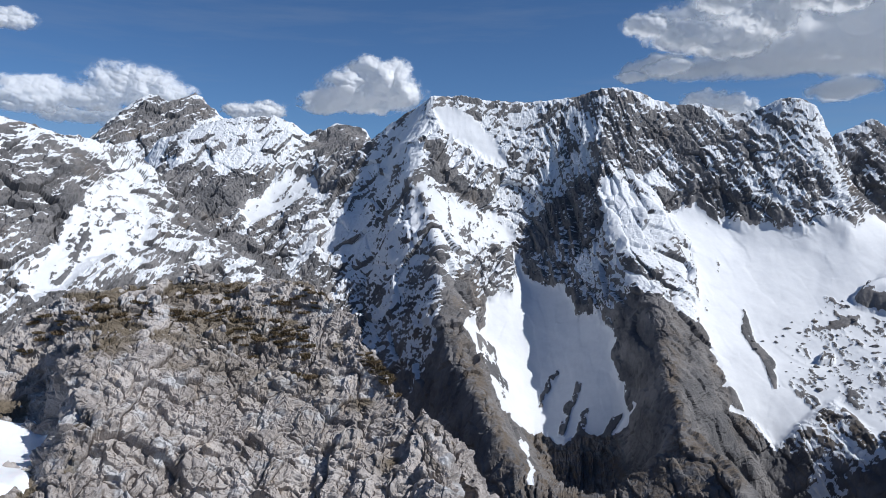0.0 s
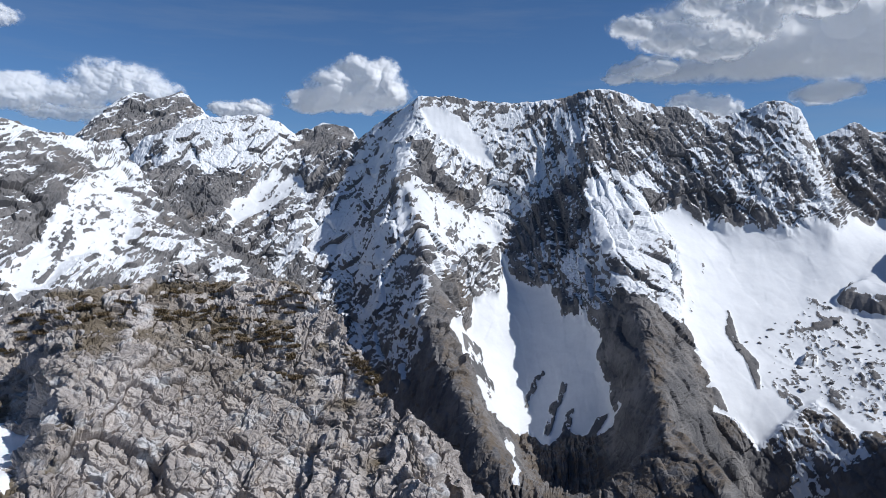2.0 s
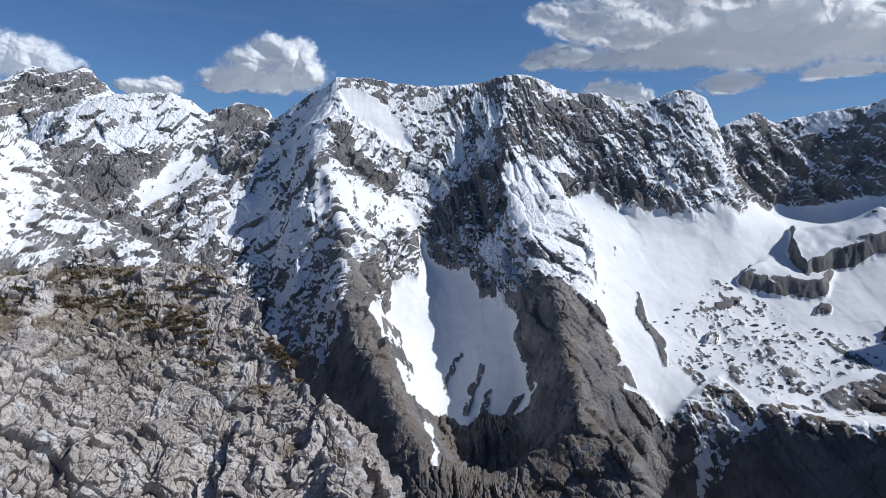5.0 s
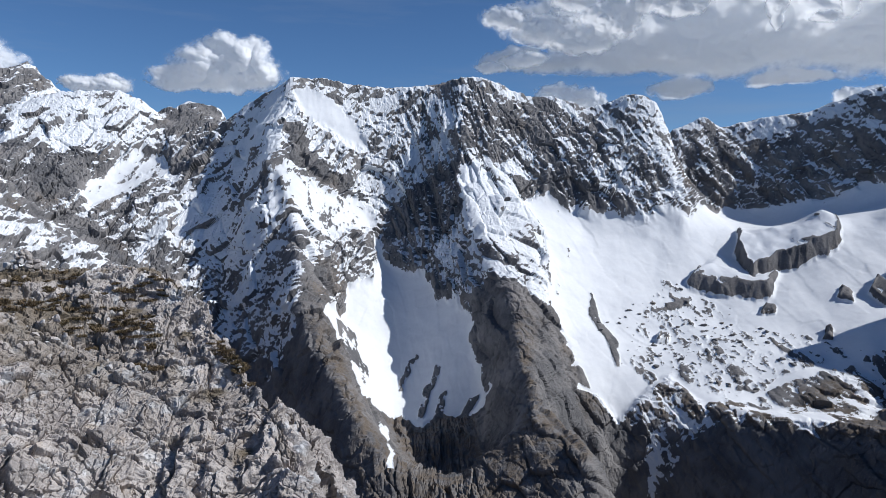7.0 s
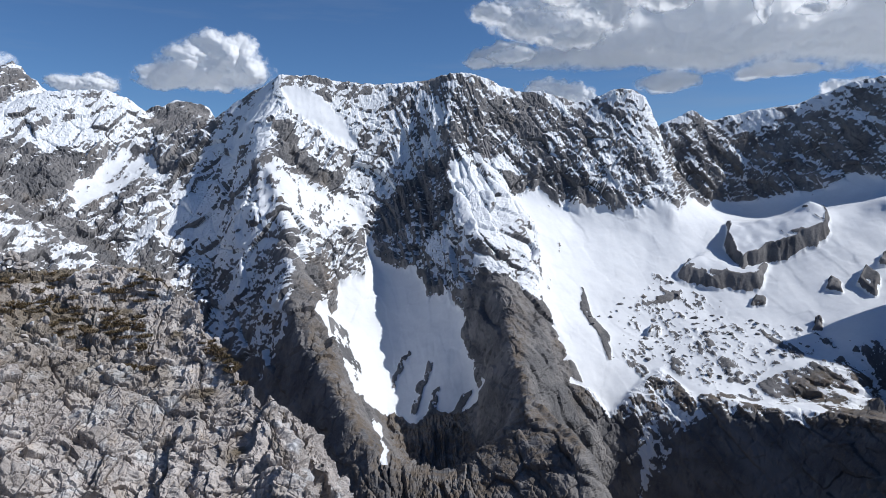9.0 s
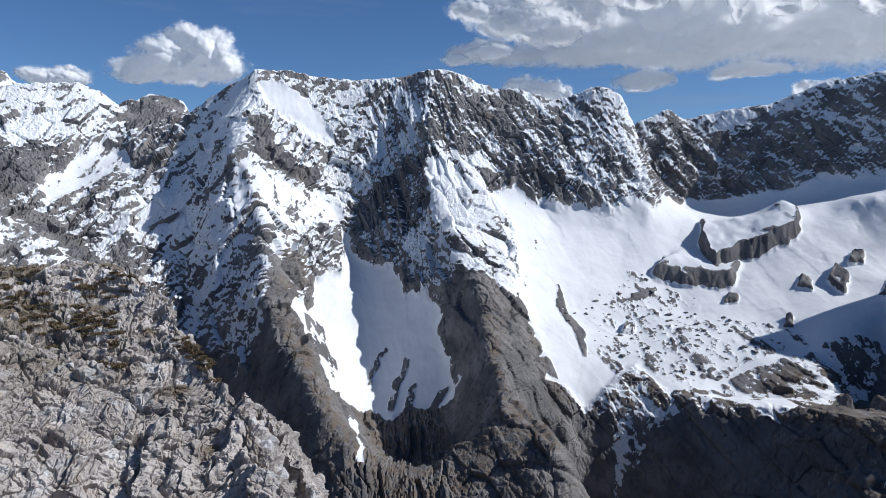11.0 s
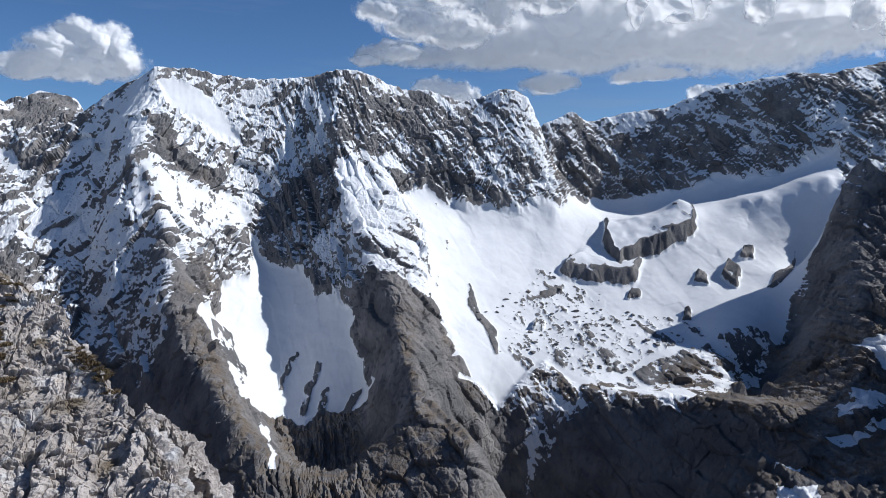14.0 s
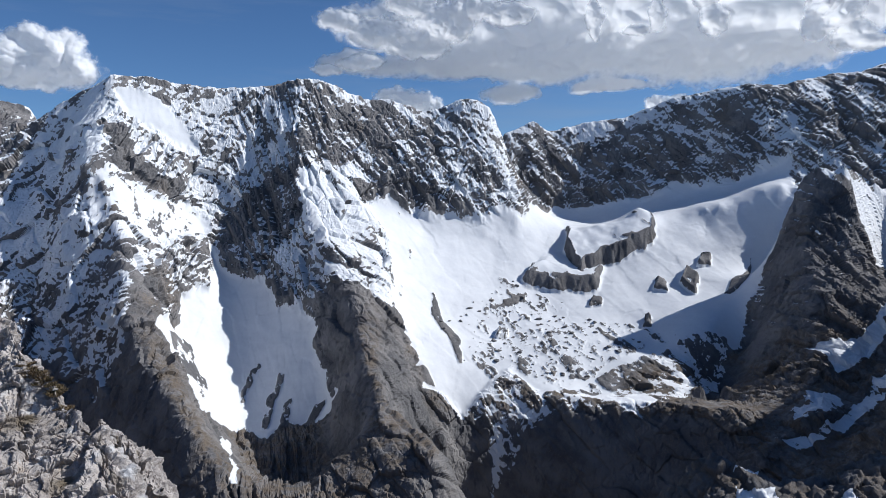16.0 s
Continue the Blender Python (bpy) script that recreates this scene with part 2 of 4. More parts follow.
# ---- the lie of the land: ridges, spurs, gullies and snow basins, (back and fall behind a crest), metres from the eye ----
RIDGES = {
    "left_ridge_crest": ((300, 220), [(-1108, 1543, 233), (-1007, 1670, 227), (-974, 1747, 221), (-945, 1819, 205), (-898, 1898, 199), (-864, 1969, 188), (-811, 2045, 136)]),
    "left_ridge_rib": (None, [(-855, 1896, 126), (-708, 1849, -6), (-569, 1813, -76), (-460, 1771, -143)]),
    "left_ridge_foot": (None, [(-883, 1212, -201), (-782, 1280, -193), (-701, 1315, -208), (-600, 1440, -206), (-429, 1645, -274)]),
    "left_gully": (None, [(-856, 2221, 130), (-764, 2127, 2), (-587, 2079, -87), (-413, 2008, -186), (-209, 1848, -338), (-125, 1685, -427), (-41, 1489, -496), (15, 1330, -528)]),
    "middle_crest": ((260, 200), [(-933, 2427, 264), (-858, 2454, 291), (-737, 2493, 333), (-574, 2536, 346), (-499, 2552, 315), (-460, 2579, 259)]),
    "middle_face": (None, [(-778, 2323, 154), (-650, 2185, 10), (-545, 2317, 64), (-451, 2388, 121), (-521, 2137, -73), (-377, 2168, -24)]),
    "orange_peak": ((200, 150), [(-445, 2764, 310), (-403, 2771, 350), (-362, 2777, 315), (-283, 2735, 327)]),
    "far_peak": ((250, 250), [(-1430, 2974, 323), (-1373, 3056, 409), (-1312, 3137, 492), (-1259, 3158, 524), (-1217, 3175, 517), (-1182, 3188, 446), (-1131, 3206, 507), (-1086, 3222, 549), (-1012, 3194, 481), (-946, 3161, 423), (-868, 3184, 377)]),
    "far_peak_foot": (None, [(-1285, 2711, 180), (-1050, 2810, 186), (-798, 2840, 210)]),
    "main_crest": ((320, 260), [(-176, 2424, 306), (-88, 2328, 343), (-39, 2300, 371), (28, 2300, 359), (64, 2319, 376), (153, 2325, 357), (278, 2323, 351), (397, 2286, 359), (429, 2270, 365), (490, 2247, 384), (542, 2235, 380), (593, 2233, 376), (646, 2239, 351), (715, 2238, 331), (784, 2215, 336), (874, 2203, 300), (934, 2167, 311), (978, 2137, 331), (1021, 2117, 336), (1062, 2108, 317), (1107, 2130, 268)]),
    "right_crest": ((300, 250), [(1256, 2368, 259), (1370, 2350, 313), (1432, 2324, 270), (1551, 2247, 299), (1648, 2177, 304), (1717, 2123, 343), (1769, 2066, 369), (1826, 1989, 371), (1885, 1919, 384), (1927, 1862, 384), (2007, 1806, 375), (2080, 1815, 412), (2237, 1813, 453), (2343, 1809, 451), (2474, 1783, 497), (2627, 1720, 507), (2855, 1574, 458)]),
    "right_wall_foot": (None, [(1215, 2208, 9), (1417, 2168, 8), (1623, 2031, 40), (1708, 1961, 90), (1761, 1886, 75), (1852, 1782, 109), (1911, 1681, 97), (1989, 1644, 132), (2144, 1609, 204)]),
    "main_wall_foot": (None, [(467, 2119, 151), (593, 2103, 113), (745, 2070, 52), (801, 2006, -63), (882, 2015, -33), (955, 2004, -37), (1095, 1977, -28), (1146, 2029, 6)]),
    "spur_a": (None, [(-66, 2169, 209), (-70, 2054, 88), (-25, 1925, -52), (-2, 1850, -110), (-11, 1660, -219), (12, 1530, -286), (50, 1429, -340), (84, 1347, -385), (113, 1255, -428), (151, 1170, -457)]),
    "spur_a_west": (None, [(-166, 2274, 150), (-246, 2201, 9), (-302, 2109, -105), (-207, 1974, -206)]),
    "spur_a_east": (None, [(60, 2189, 144), (70, 1999, -85), (164, 2003, -132), (97, 1918, -216), (65, 1839, -279)]),
    "couloir": (None, [(208, 2235, 146), (203, 2181, 8), (215, 2124, -91), (225, 2068, -168), (256, 1994, -225), (183, 1876, -314), (197, 1739, -400), (186, 1584, -471), (191, 1437, -502), (199, 1335, -522)]),
    "couloir_east": (None, [(338, 1931, -233), (367, 1813, -304), (325, 1770, -366), (382, 1657, -408), (331, 1596, -469), (249, 1479, -505)]),
    "spur_b": (None, [(486, 2171, 258), (459, 2100, 137), (450, 1969, -8), (468, 1872, -80), (458, 1731, -195), (460, 1595, -261), (442, 1423, -334), (443, 1243, -395), (443, 1083, -422)]),
    "spur_b_west": (None, [(333, 2205, 93), (330, 2125, -58)]),
    "basin_margin": (None, [(652, 2028, 7), (640, 1853, -123), (622, 1646, -302), (588, 1488, -414), (605, 1416, -496)]),
    "basin": (None, [(889, 2001, -56), (1145, 1937, -93), (947, 1818, -212), (767, 1727, -284), (855, 1641, -336), (1047, 1681, -295), (959, 1488, -373), (794, 1469, -408), (1206, 1596, -294), (1392, 1638, -215), (1619, 1731, -60), (1781, 1668, 43), (1564, 1794, -34), (1825, 1635, 59), (1523, 1518, -209), (1301, 1384, -327), (1169, 1434, -353), (952, 1360, -425), (1191, 1213, -390), (1442, 1830, -25)]),
    "basin_lip": (None, [(654, 1416, -531), (751, 1390, -473), (846, 1311, -445), (955, 1169, -432), (1001, 1049, -399)]),
    "lower_cliff_foot": (None, [(441, 1255, -559), (595, 1374, -706), (690, 1348, -648), (784, 1269, -620), (890, 1127, -607), (935, 1007, -574)]),
    "dark_peak": ((150, 150), [(1562, 1418, -112), (1575, 1419, 19), (1606, 1377, 71), (1623, 1340, 81), (1667, 1326, 74), (1671, 1305, 93), (1801, 1348, 69), (1898, 1351, 36), (1960, 1270, 42), (1991, 1191, 49), (2097, 1083, 60)]),
    "dark_peak_edge": ((90, 12), [(1545, 1424, -140), (1520, 1427, -186), (1473, 1368, -258), (1342, 1288, -368), (1146, 1215, -499)]),
    "dark_peak_spur": (None, [(1590, 1330, 10), (1513, 1292, -104), (1431, 1188, -226), (1366, 1110, -311), (1250, 1040, -370), (1162, 948, -390), (1006, 930, -439)]),
    "dark_peak_face": (None, [(1651, 1273, 27), (1762, 1300, -23), (1841, 1311, -84), (1777, 1263, -167), (1652, 1230, -146), (1498, 1169, -201), (1364, 1048, -325), (1429, 1010, -322), (1194, 840, -387), (971, 787, -450)]),
    "near_ridge": ((90, 120), [(390, 456, -227), (408, 448, -211), (423, 440, -195), (438, 432, -207), (453, 424, -209), (463, 415, -220), (475, 411, -214), (496, 392, -207), (502, 388, -191), (505, 383, -184), (515, 374, -188), (528, 361, -195), (557, 334, -185)]),
    "spur_b_flank": (None, [(332, 1987, -178), (393, 1838, -243), (410, 1712, -341), (418, 1586, -422), (378, 1483, -483), (369, 1340, -532)]),
    "spur_a_flank": (None, [(-58, 1869, -166), (-69, 1769, -240), (-88, 1678, -333), (-18, 1490, -437), (36, 1340, -500)]),
    # added ridge beyond the right edge of view, shades the lower cliffs
    "unseen_shade_ridge": (None, [(1640, 920, -70), (1570, 830, 40), (1500, 740, 120), (1450, 660, 150)]),
    # added high ground out of view, keeps sun off the near ridge
    "unseen_shade_shoulder": (None, [(850, 372, 120), (920, 330, 200), (1020, 280, 330), (1200, 200, 400)]),
}


def shape_points():
    pts = []
    for fall, line in RIDGES.values():
        line = [np.array(p, float) for p in line]
        dense = [line[0]]
        for a, b in zip(line, line[1:]):
            steps = max(1, round(np.linalg.norm((b - a)[:2]) / 45)) if np.linalg.norm(b - a) < 420 else 1
            dense += [a + (b - a) * (k + 1) / steps for k in range(steps)]
        pts += dense
        if fall:
            for p in dense[::3]:
                d = np.hypot(p[0], p[1])
                q = p * (d + fall[0]) / d
                pts.append(np.array([q[0], q[1], p[2] - fall[1]]))
    # the valley, the slope up to the viewpoint and the land out of sight
    for az in range(-180, 180, 15):
        for r, z in ((5, -2.6), (12, -7.5), (25, -17), (60, -45), (250, -215), (480, -390), (800, -560), (1050, -590)):
            if az in (45, 60) and 250 < r < 900:
                z = {480: -300, 800: -400}[r]
            if not -45 <= az <= 65:
                z = z * 0.8
            pts.append(np.array([r * math.sin(radians(az)), r * math.cos(radians(az)), z]))
        for r, z in ((4100, 0), (4900, -100)):
            pts.append(np.array([r * math.sin(radians(az)), r * math.cos(radians(az)), z]))
        if not -45 <= az <= 65:
            for r, z in ((1900, -120 if az in (75, 90, 105) else -300), (2900, 120)):
                pts.append(np.array([r * math.sin(radians(az)), r * math.cos(radians(az)), z]))
    pts.append(np.array([0, 0, -1.7]))
    pts = np.array(pts)
    keep = []
    for i, p in enumerate(pts):
        if not keep or np.min(np.hypot(*(pts[keep][:, :2] - p[:2]).T)) > min(14, 1 + (0.02 if np.hypot(p[0], p[1]) < 700 else 0.1) * np.hypot(p[0], p[1])):
            keep.append(i)
    return pts[keep]


SHAPE = shape_points()


def fit_shape():
    d = np.hypot(SHAPE[:, None, 0] - SHAPE[None, :, 0], SHAPE[:, None, 1] - SHAPE[None, :, 1])
    return np.linalg.solve(d - 0.6 * np.eye(len(SHAPE)), SHAPE[:, 2] + 200)


WEIGHT = fit_shape()


def base_height(x, y):
    out = np.empty(x.size)
    xf, yf = x.ravel(), y.ravel()
    for k in range(0, x.size, 8000):
        s = slice(k, k + 8000)
        out[s] = np.hypot(xf[s, None] - SHAPE[:, 0], yf[s, None] - SHAPE[:, 1]) @ WEIGHT
    return (out - 200).reshape(x.shape)


def refine(coarse, u, v, uf, vf):
    """Bilinear samples of a coarse grid (u by v) on a finer one."""
    a = np.stack([np.interp(vf, v, row) for row in coarse])
    k = np.clip(np.searchsorted(u, uf) - 1, 0, len(u) - 2)
    w = ((uf - u[k]) / (u[k + 1] - u[k]))[:, None]
    return a[k] * (1 - w) + a[k + 1] * w


# ---- zones in plan: snowfields and bare rock ----
SNOWFIELDS = []
SNOWFIELDS.append(([(197, 2117), (226, 2072), (269, 2036), (332, 1984), (359, 1882), (393, 1838), (424, 1727), (404, 1725), (411, 1544), (336, 1562), (316, 1585), (260, 1546), (218, 1595), (184, 1569), (113, 1450), (78, 1530), (38, 1634), (113, 1925), (184, 1967), (197, 2026)], 10, 'smooth snow couloir partly shaded by the rock spur'))
SNOWFIELDS.append(([(727, 2049), (826, 2024), (898, 2019), (983, 1999), (1112, 1986), (1354, 2177), (1553, 2063), (1708, 1961), (1812, 1814), (1929, 1708), (1876, 1649), (1570, 1416), (1550, 1420), (1515, 1440), (1373, 1362), (1259, 1355), (1135, 1392), (940, 1322), (892, 1383), (834, 1384), (817, 1511), (750, 1480), (668, 1452), (640, 1500), (597, 1502), (610, 1625), (588, 1703), (631, 1803), (666, 1924), (613, 2017), (716, 2066)], 14, 'broad sunlit snow basin dotted with dark rocks'))
SNOWFIELDS.append(([(-31, 2276), (40, 2280), (108, 2276), (191, 2238), (159, 2227), (4, 2229)], 8, 'bright snow face below the main summit'))
SNOWFIELDS.append(([(-39, 2078), (25, 2072), (159, 2150), (200, 2141), (102, 2021), (23, 1958), (-67, 1951), (-86, 2034)], 10, 'snow apron between dark rock bands'))
SNOWFIELDS.append(([(-791, 1613), (-802, 1839), (-685, 1719), (-649, 1565), (-697, 1537), (-731, 1394), (-755, 1340), (-788, 1362), (-777, 1465)], 10, 'snow tongue between grey rock ribs'))
SNOWFIELDS.append(([(-627, 2225), (-550, 2338), (-492, 2412), (-423, 2389), (-402, 2319), (-499, 2270), (-582, 2182)], 10, 'snow bowl below the rocky saddle'))
FACES = []
FACES.append(([(-1399, 2933), (-1284, 3070), (-1073, 3182), (-944, 3154), (-1035, 2960), (-1131, 2854), (-1287, 2860)], 15, 0.3))
FACES.append(([(-999, 1464), (-921, 1521), (-863, 1711), (-827, 1933), (-761, 1500), (-831, 1365), (-908, 1322)], 15, 0.26))
FACES.append(([(-1024, 1577), (-981, 1625), (-939, 1684), (-885, 1900), (-802, 2001), (-774, 1987), (-830, 1840), (-883, 1673), (-953, 1578), (-1002, 1541)], 12, 0.52))
FACES.append(([(-1093, 2931), (-727, 2459), (-572, 2438), (-616, 2316), (-785, 2238)], 15, 0.6))
FACES.append(([(-785, 2238), (-660, 2347), (-552, 2350), (-632, 2180), (-686, 2139)], 15, 0.25))
FACES.append(([(-458, 2596), (-391, 2686), (-281, 2723), (-269, 2423), (-422, 2438)], 15, 0.12))
FACES.append(([(-78, 2311), (-42, 2270), (-65, 2137), (-150, 2055), (-298, 2081), (-425, 2071), (-381, 2195), (-259, 2328), (-173, 2384)], 15, 0.60))
FACES.append(([(-425, 2071), (-296, 2063), (-148, 2013), (-99, 1980), (-124, 1876), (-131, 1761), (-349, 2000)], 15, 0.42))
FACES.append(([(-896, 2325), (-763, 2170), (-567, 2124), (-433, 2032), (-343, 1964), (-531, 1984), (-659, 1958), (-750, 2002)], 14, 0.05))
FACES.append(([(-66, 2179), (-24, 2180), (43, 2162), (161, 2180), (176, 2161), (57, 2089), (-23, 2102)], 10, 0.03))
FACES.append(([(-24, 2222), (167, 2264), (207, 2218), (143, 2157), (26, 2144)], 12, 0.45))
FACES.append(([(-131, 1996), (8, 1910), (-64, 1837), (-192, 1985)], 14, 0.54))
FACES.append(([(-159, 2174), (-65, 2155), (-31, 2078), (-67, 1951), (23, 1946), (-57, 1855), (-193, 1997), (-219, 2103)], 12, 0.54))
FACES.append(([(392, 457), (1089, 1185), (1134, 1168), (469, 406), (1046, 706), (499, 336)], 10, 0.0))
FACES.append(([(23, 1946), (187, 2088), (189, 1973), (97, 1914), (7, 1790)], 10, 0.3))
FACES.append(([(81, 2305), (474, 2238), (452, 2127), (334, 2209), (227, 2168), (200, 2237), (150, 2277)], 14, 0.42))
FACES.append(([(-192, 1985), (-7, 1844), (-12, 1604), (-56, 1603), (-147, 1802)], 14, 0.44))
FACES.append(([(227, 2168), (363, 2180), (464, 2106), (446, 1962), (332, 1984), (235, 2083)], 14, 0.22))
FACES.append(([(488, 2223), (774, 2210), (1105, 1997), (817, 2008), (746, 2074), (468, 2123)], 14, 0.25))
FACES.append(([(466, 2117), (642, 2102), (742, 2063), (645, 1912), (632, 1790), (600, 1690), (556, 1650), (480, 1700), (446, 1790), (452, 1966)], 12, 0.6))
FACES.append(([(454, 2063), (527, 2098), (606, 2074), (734, 2045), (617, 1930), (560, 1895), (483, 1909), (440, 1964)], 10, 0.82))
FACES.append(([(586, 2075), (703, 2089), (769, 2072), (724, 2056), (620, 2027)], 8, 0.08))
FACES.append(([(0, 1784), (54, 1867), (29, 1604), (93, 1433), (189, 1508), (199, 1179), (62, 1212), (-30, 1538), (-6, 1598)], 12, 0.0))
FACES.append(([(436, 1760), (480, 1700), (556, 1650), (600, 1690), (616, 1629), (589, 1492), (574, 1316), (400, 1095), (313, 1154), (399, 1479), (406, 1706), (423, 1782)], 12, 0.0))
FACES.append(([(150, 1428), (168, 1493), (157, 1289), (149, 1187), (140, 1188), (144, 1260)], 3, 0.95))
# right wall: snow share raised, its extra white stands in for distance haze
FACES.append(([(1252, 2361), (1630, 2170), (1772, 2040), (1989, 1802), (1923, 1714), (1829, 1831), (1638, 2019), (1399, 2177), (1112, 2020)], 14, 0.25))
FACES.append(([(2043, 1805), (2382, 1716), (2615, 1616), (2394, 1471), (2147, 1611), (1983, 1681)], 70, 0.36))
FACES.append(([(1794, 1615), (1603, 1341), (1651, 1282), (2350, 1440), (1011, 604), (1086, 1164), (1207, 1197), (1424, 1344)], 14, 0.06))
FACES.append(([(1660, 1295), (1790, 1345), (1890, 1350), (1860, 1290), (1777, 1255), (1700, 1240), (1665, 1262)], 10, 0.66))
FACES.append(([(1345, 1120), (1369, 1094), (1435, 1073), (1527, 1077), (1485, 1039), (1356, 1029), (1316, 1035), (1339, 1069)], 9, 0.95))
FACES.append(([(1045, 938), (1108, 912), (1209, 926), (1386, 967), (1309, 912), (1134, 890), (1055, 903)], 7, 0.8))
FACES.append(([(1203, 1004), (1266, 996), (1233, 944), (1118, 931), (1090, 943)], 10, 0.5))
FACES.append(([(424, 419), (436, 410), (457, 422), (440, 428)], 1.5, 0.9))
FACES.append(([(415, 406), (424, 397), (437, 391), (424, 376), (405, 396)], 2, 0.95))
FACES.append(([(462, 362), (475, 357), (471, 349), (462, 345), (452, 358)], 2, 0.95))
FACES.append(([(690, 1440), (740, 1500), (823, 1522), (892, 1400), (1122, 1418), (1296, 1419), (1384, 1394), (1304, 1329), (1020, 1190), (955, 1180), (846, 1320), (751, 1395)], 12, 0.5))
FACES.append(([(640, 1428), (751, 1392), (846, 1313), (955, 1170), (1010, 1050), (468, 1055)], 10, -0.05))
FACES.append(([(-920, 1520), (-872, 1562), (-788, 1601), (-743, 1657), (-748, 1566), (-756, 1488), (-792, 1405)], 10, 0.14))
FACES.append(([(-866, 2289), (-726, 2326), (-635, 2264), (-648, 2049), (-695, 1876)], 10, 0.16))
FACES.append(([(-684, 1488), (-597, 1694), (-552, 1664), (-668, 1417)], 10, 0.3))
THAWED = []
THAWED.append(([(-55, 2077), (25, 2084), (159, 2150), (199, 2135), (102, 2009), (23, 1952), (-75, 1951), (-94, 2046)], 10, 0.58))
THAWED.append(([(-791, 1613), (-802, 1839), (-685, 1719), (-649, 1565), (-697, 1537), (-731, 1394), (-755, 1340), (-788, 1362), (-777, 1465)], 10, 0.62))
THAWED.append(([(-627, 2225), (-550, 2338), (-492, 2412), (-423, 2389), (-402, 2319), (-499, 2270), (-582, 2182)], 10, 0.62))
THAWED.append(([(641, 2046), (736, 2046), (775, 1980), (639, 1730), (609, 1740), (649, 1879)], 10, 0.85))
THAWED.append(([(957, 1838), (1059, 1760), (1073, 1666), (1195, 1558), (1243, 1419), (1137, 1437), (1009, 1420), (892, 1383), (817, 1511), (740, 1477), (744, 1575), (845, 1720)], 8, 0.58))
THAWED.append(([(752, 1471), (823, 1522), (840, 1394), (906, 1381), (1002, 1410), (1122, 1418), (1243, 1419), (1380, 1389), (1304, 1329), (870, 1348), (840, 1346), (694, 1359)], 12, 0.42))
THAWED.append(([(721, 1782), (737, 1788), (733, 1705), (755, 1649), (726, 1564), (712, 1564), (725, 1650), (704, 1698)], 6, 0.2))
THAWED.append(([(599, 1559), (625, 1555), (633, 1506), (613, 1508), (592, 1523)], 6, 0.25))
THAWED.append(([(869, 1734), (973, 1768), (1016, 1764), (988, 1746), (921, 1735)], 6, 0.2))
THAWED.append(([(69, 1687), (121, 1780), (132, 1659), (161, 1692), (151, 1651), (100, 1559), (79, 1632)], 6, 0.3))
THAWED.append(([(249, 1578), (274, 1678), (319, 1731), (331, 1716), (297, 1662), (266, 1570)], 4, 0.26))
THAWED.append(([(283, 1554), (313, 1647), (340, 1654), (326, 1619), (302, 1551)], 4, 0.26))
THAWED.append(([(331, 1557), (374, 1609), (416, 1592), (399, 1591), (350, 1547)], 4, 0.26))
THAWED.append(([(214, 1680), (239, 1750), (277, 1793), (285, 1779), (251, 1736), (225, 1685)], 4, 0.3))
THAWED.append(([(129, 1617), (146, 1670), (148, 1591), (136, 1550)], 4, 0.3))
THAWED.append(([(1421, 1614), (1417, 1553), (1474, 1606), (1468, 1644)], 4, 0.12))
THAWED.append(([(1510, 1638), (1538, 1628), (1562, 1656), (1536, 1663)], 4, 0.12))
THAWED.append(([(1346, 1630), (1365, 1606), (1388, 1634), (1375, 1653)], 4, 0.12))
THAWED.append(([(1153, 1664), (1181, 1651), (1195, 1671), (1176, 1684)], 4, 0.12))
THAWED.append(([(1218, 1518), (1231, 1507), (1257, 1540), (1247, 1548)], 4, 0.12))
THAWED.append(([(857, 1646), (879, 1641), (891, 1663), (871, 1666)], 4, 0.12))
THAWED.append(([(1469, 1503), (1670, 1599), (1536, 1470), (1475, 1489)], 4, 0.1))
TERRACES = [
    ([(1180, 1752), (1268, 1762), (1318, 1754), (1424, 1748), (1468, 1775), (1520, 1900), (1470, 2000), (1290, 1990), (1200, 1850)], 9, 50, (2225, 2420)),
    ([(1030, 1800), (1085, 1758), (1195, 1702), (1258, 1745), (1290, 1800), (1260, 1880), (1150, 1880)], 16, 32, (2090, 2230)),
]
BUTTES = [
    ([(1421, 1614), (1417, 1553), (1474, 1606), (1468, 1644)], 6, 16),
    ([(1510, 1638), (1538, 1628), (1562, 1656), (1536, 1663)], 6, 12),
    ([(1346, 1630), (1365, 1606), (1388, 1634), (1375, 1653)], 5, 10),
    ([(1153, 1664), (1181, 1651), (1195, 1671), (1176, 1684)], 5, 8),
    ([(1218, 1518), (1231, 1507), (1257, 1540), (1247, 1548)], 5, 8),
    ([(857, 1646), (879, 1641), (891, 1663), (871, 1666)], 5, 6),
]


def in_zone(x, y, ring, soft):
    """1 inside a plan polygon, 0 outside, over soft metres."""
    px, py = np.array(ring, float).T
    best, inside = np.full(x.shape, 1e9), np.zeros(x.shape, bool)
    for a in range(len(px)):
        b = (a + 1) % len(px)
        dx, dy = px[b] - px[a], py[b] - py[a]
        t = np.clip(((x - px[a]) * dx + (y - py[a]) * dy) / (dx * dx + dy * dy + 1e-9), 0, 1)
        best = np.minimum(best, np.hypot(x - px[a] - t * dx, y - py[a] - t * dy))
        crosses = (py[a] > y) != (py[b] > y)
        inside ^= crosses & (x < (dx * (y - py[a]) / (dy if abs(dy) > 1e-9 else 1e-9) + px[a]))
    return smooth(-soft, soft, np.where(inside, best, -best))


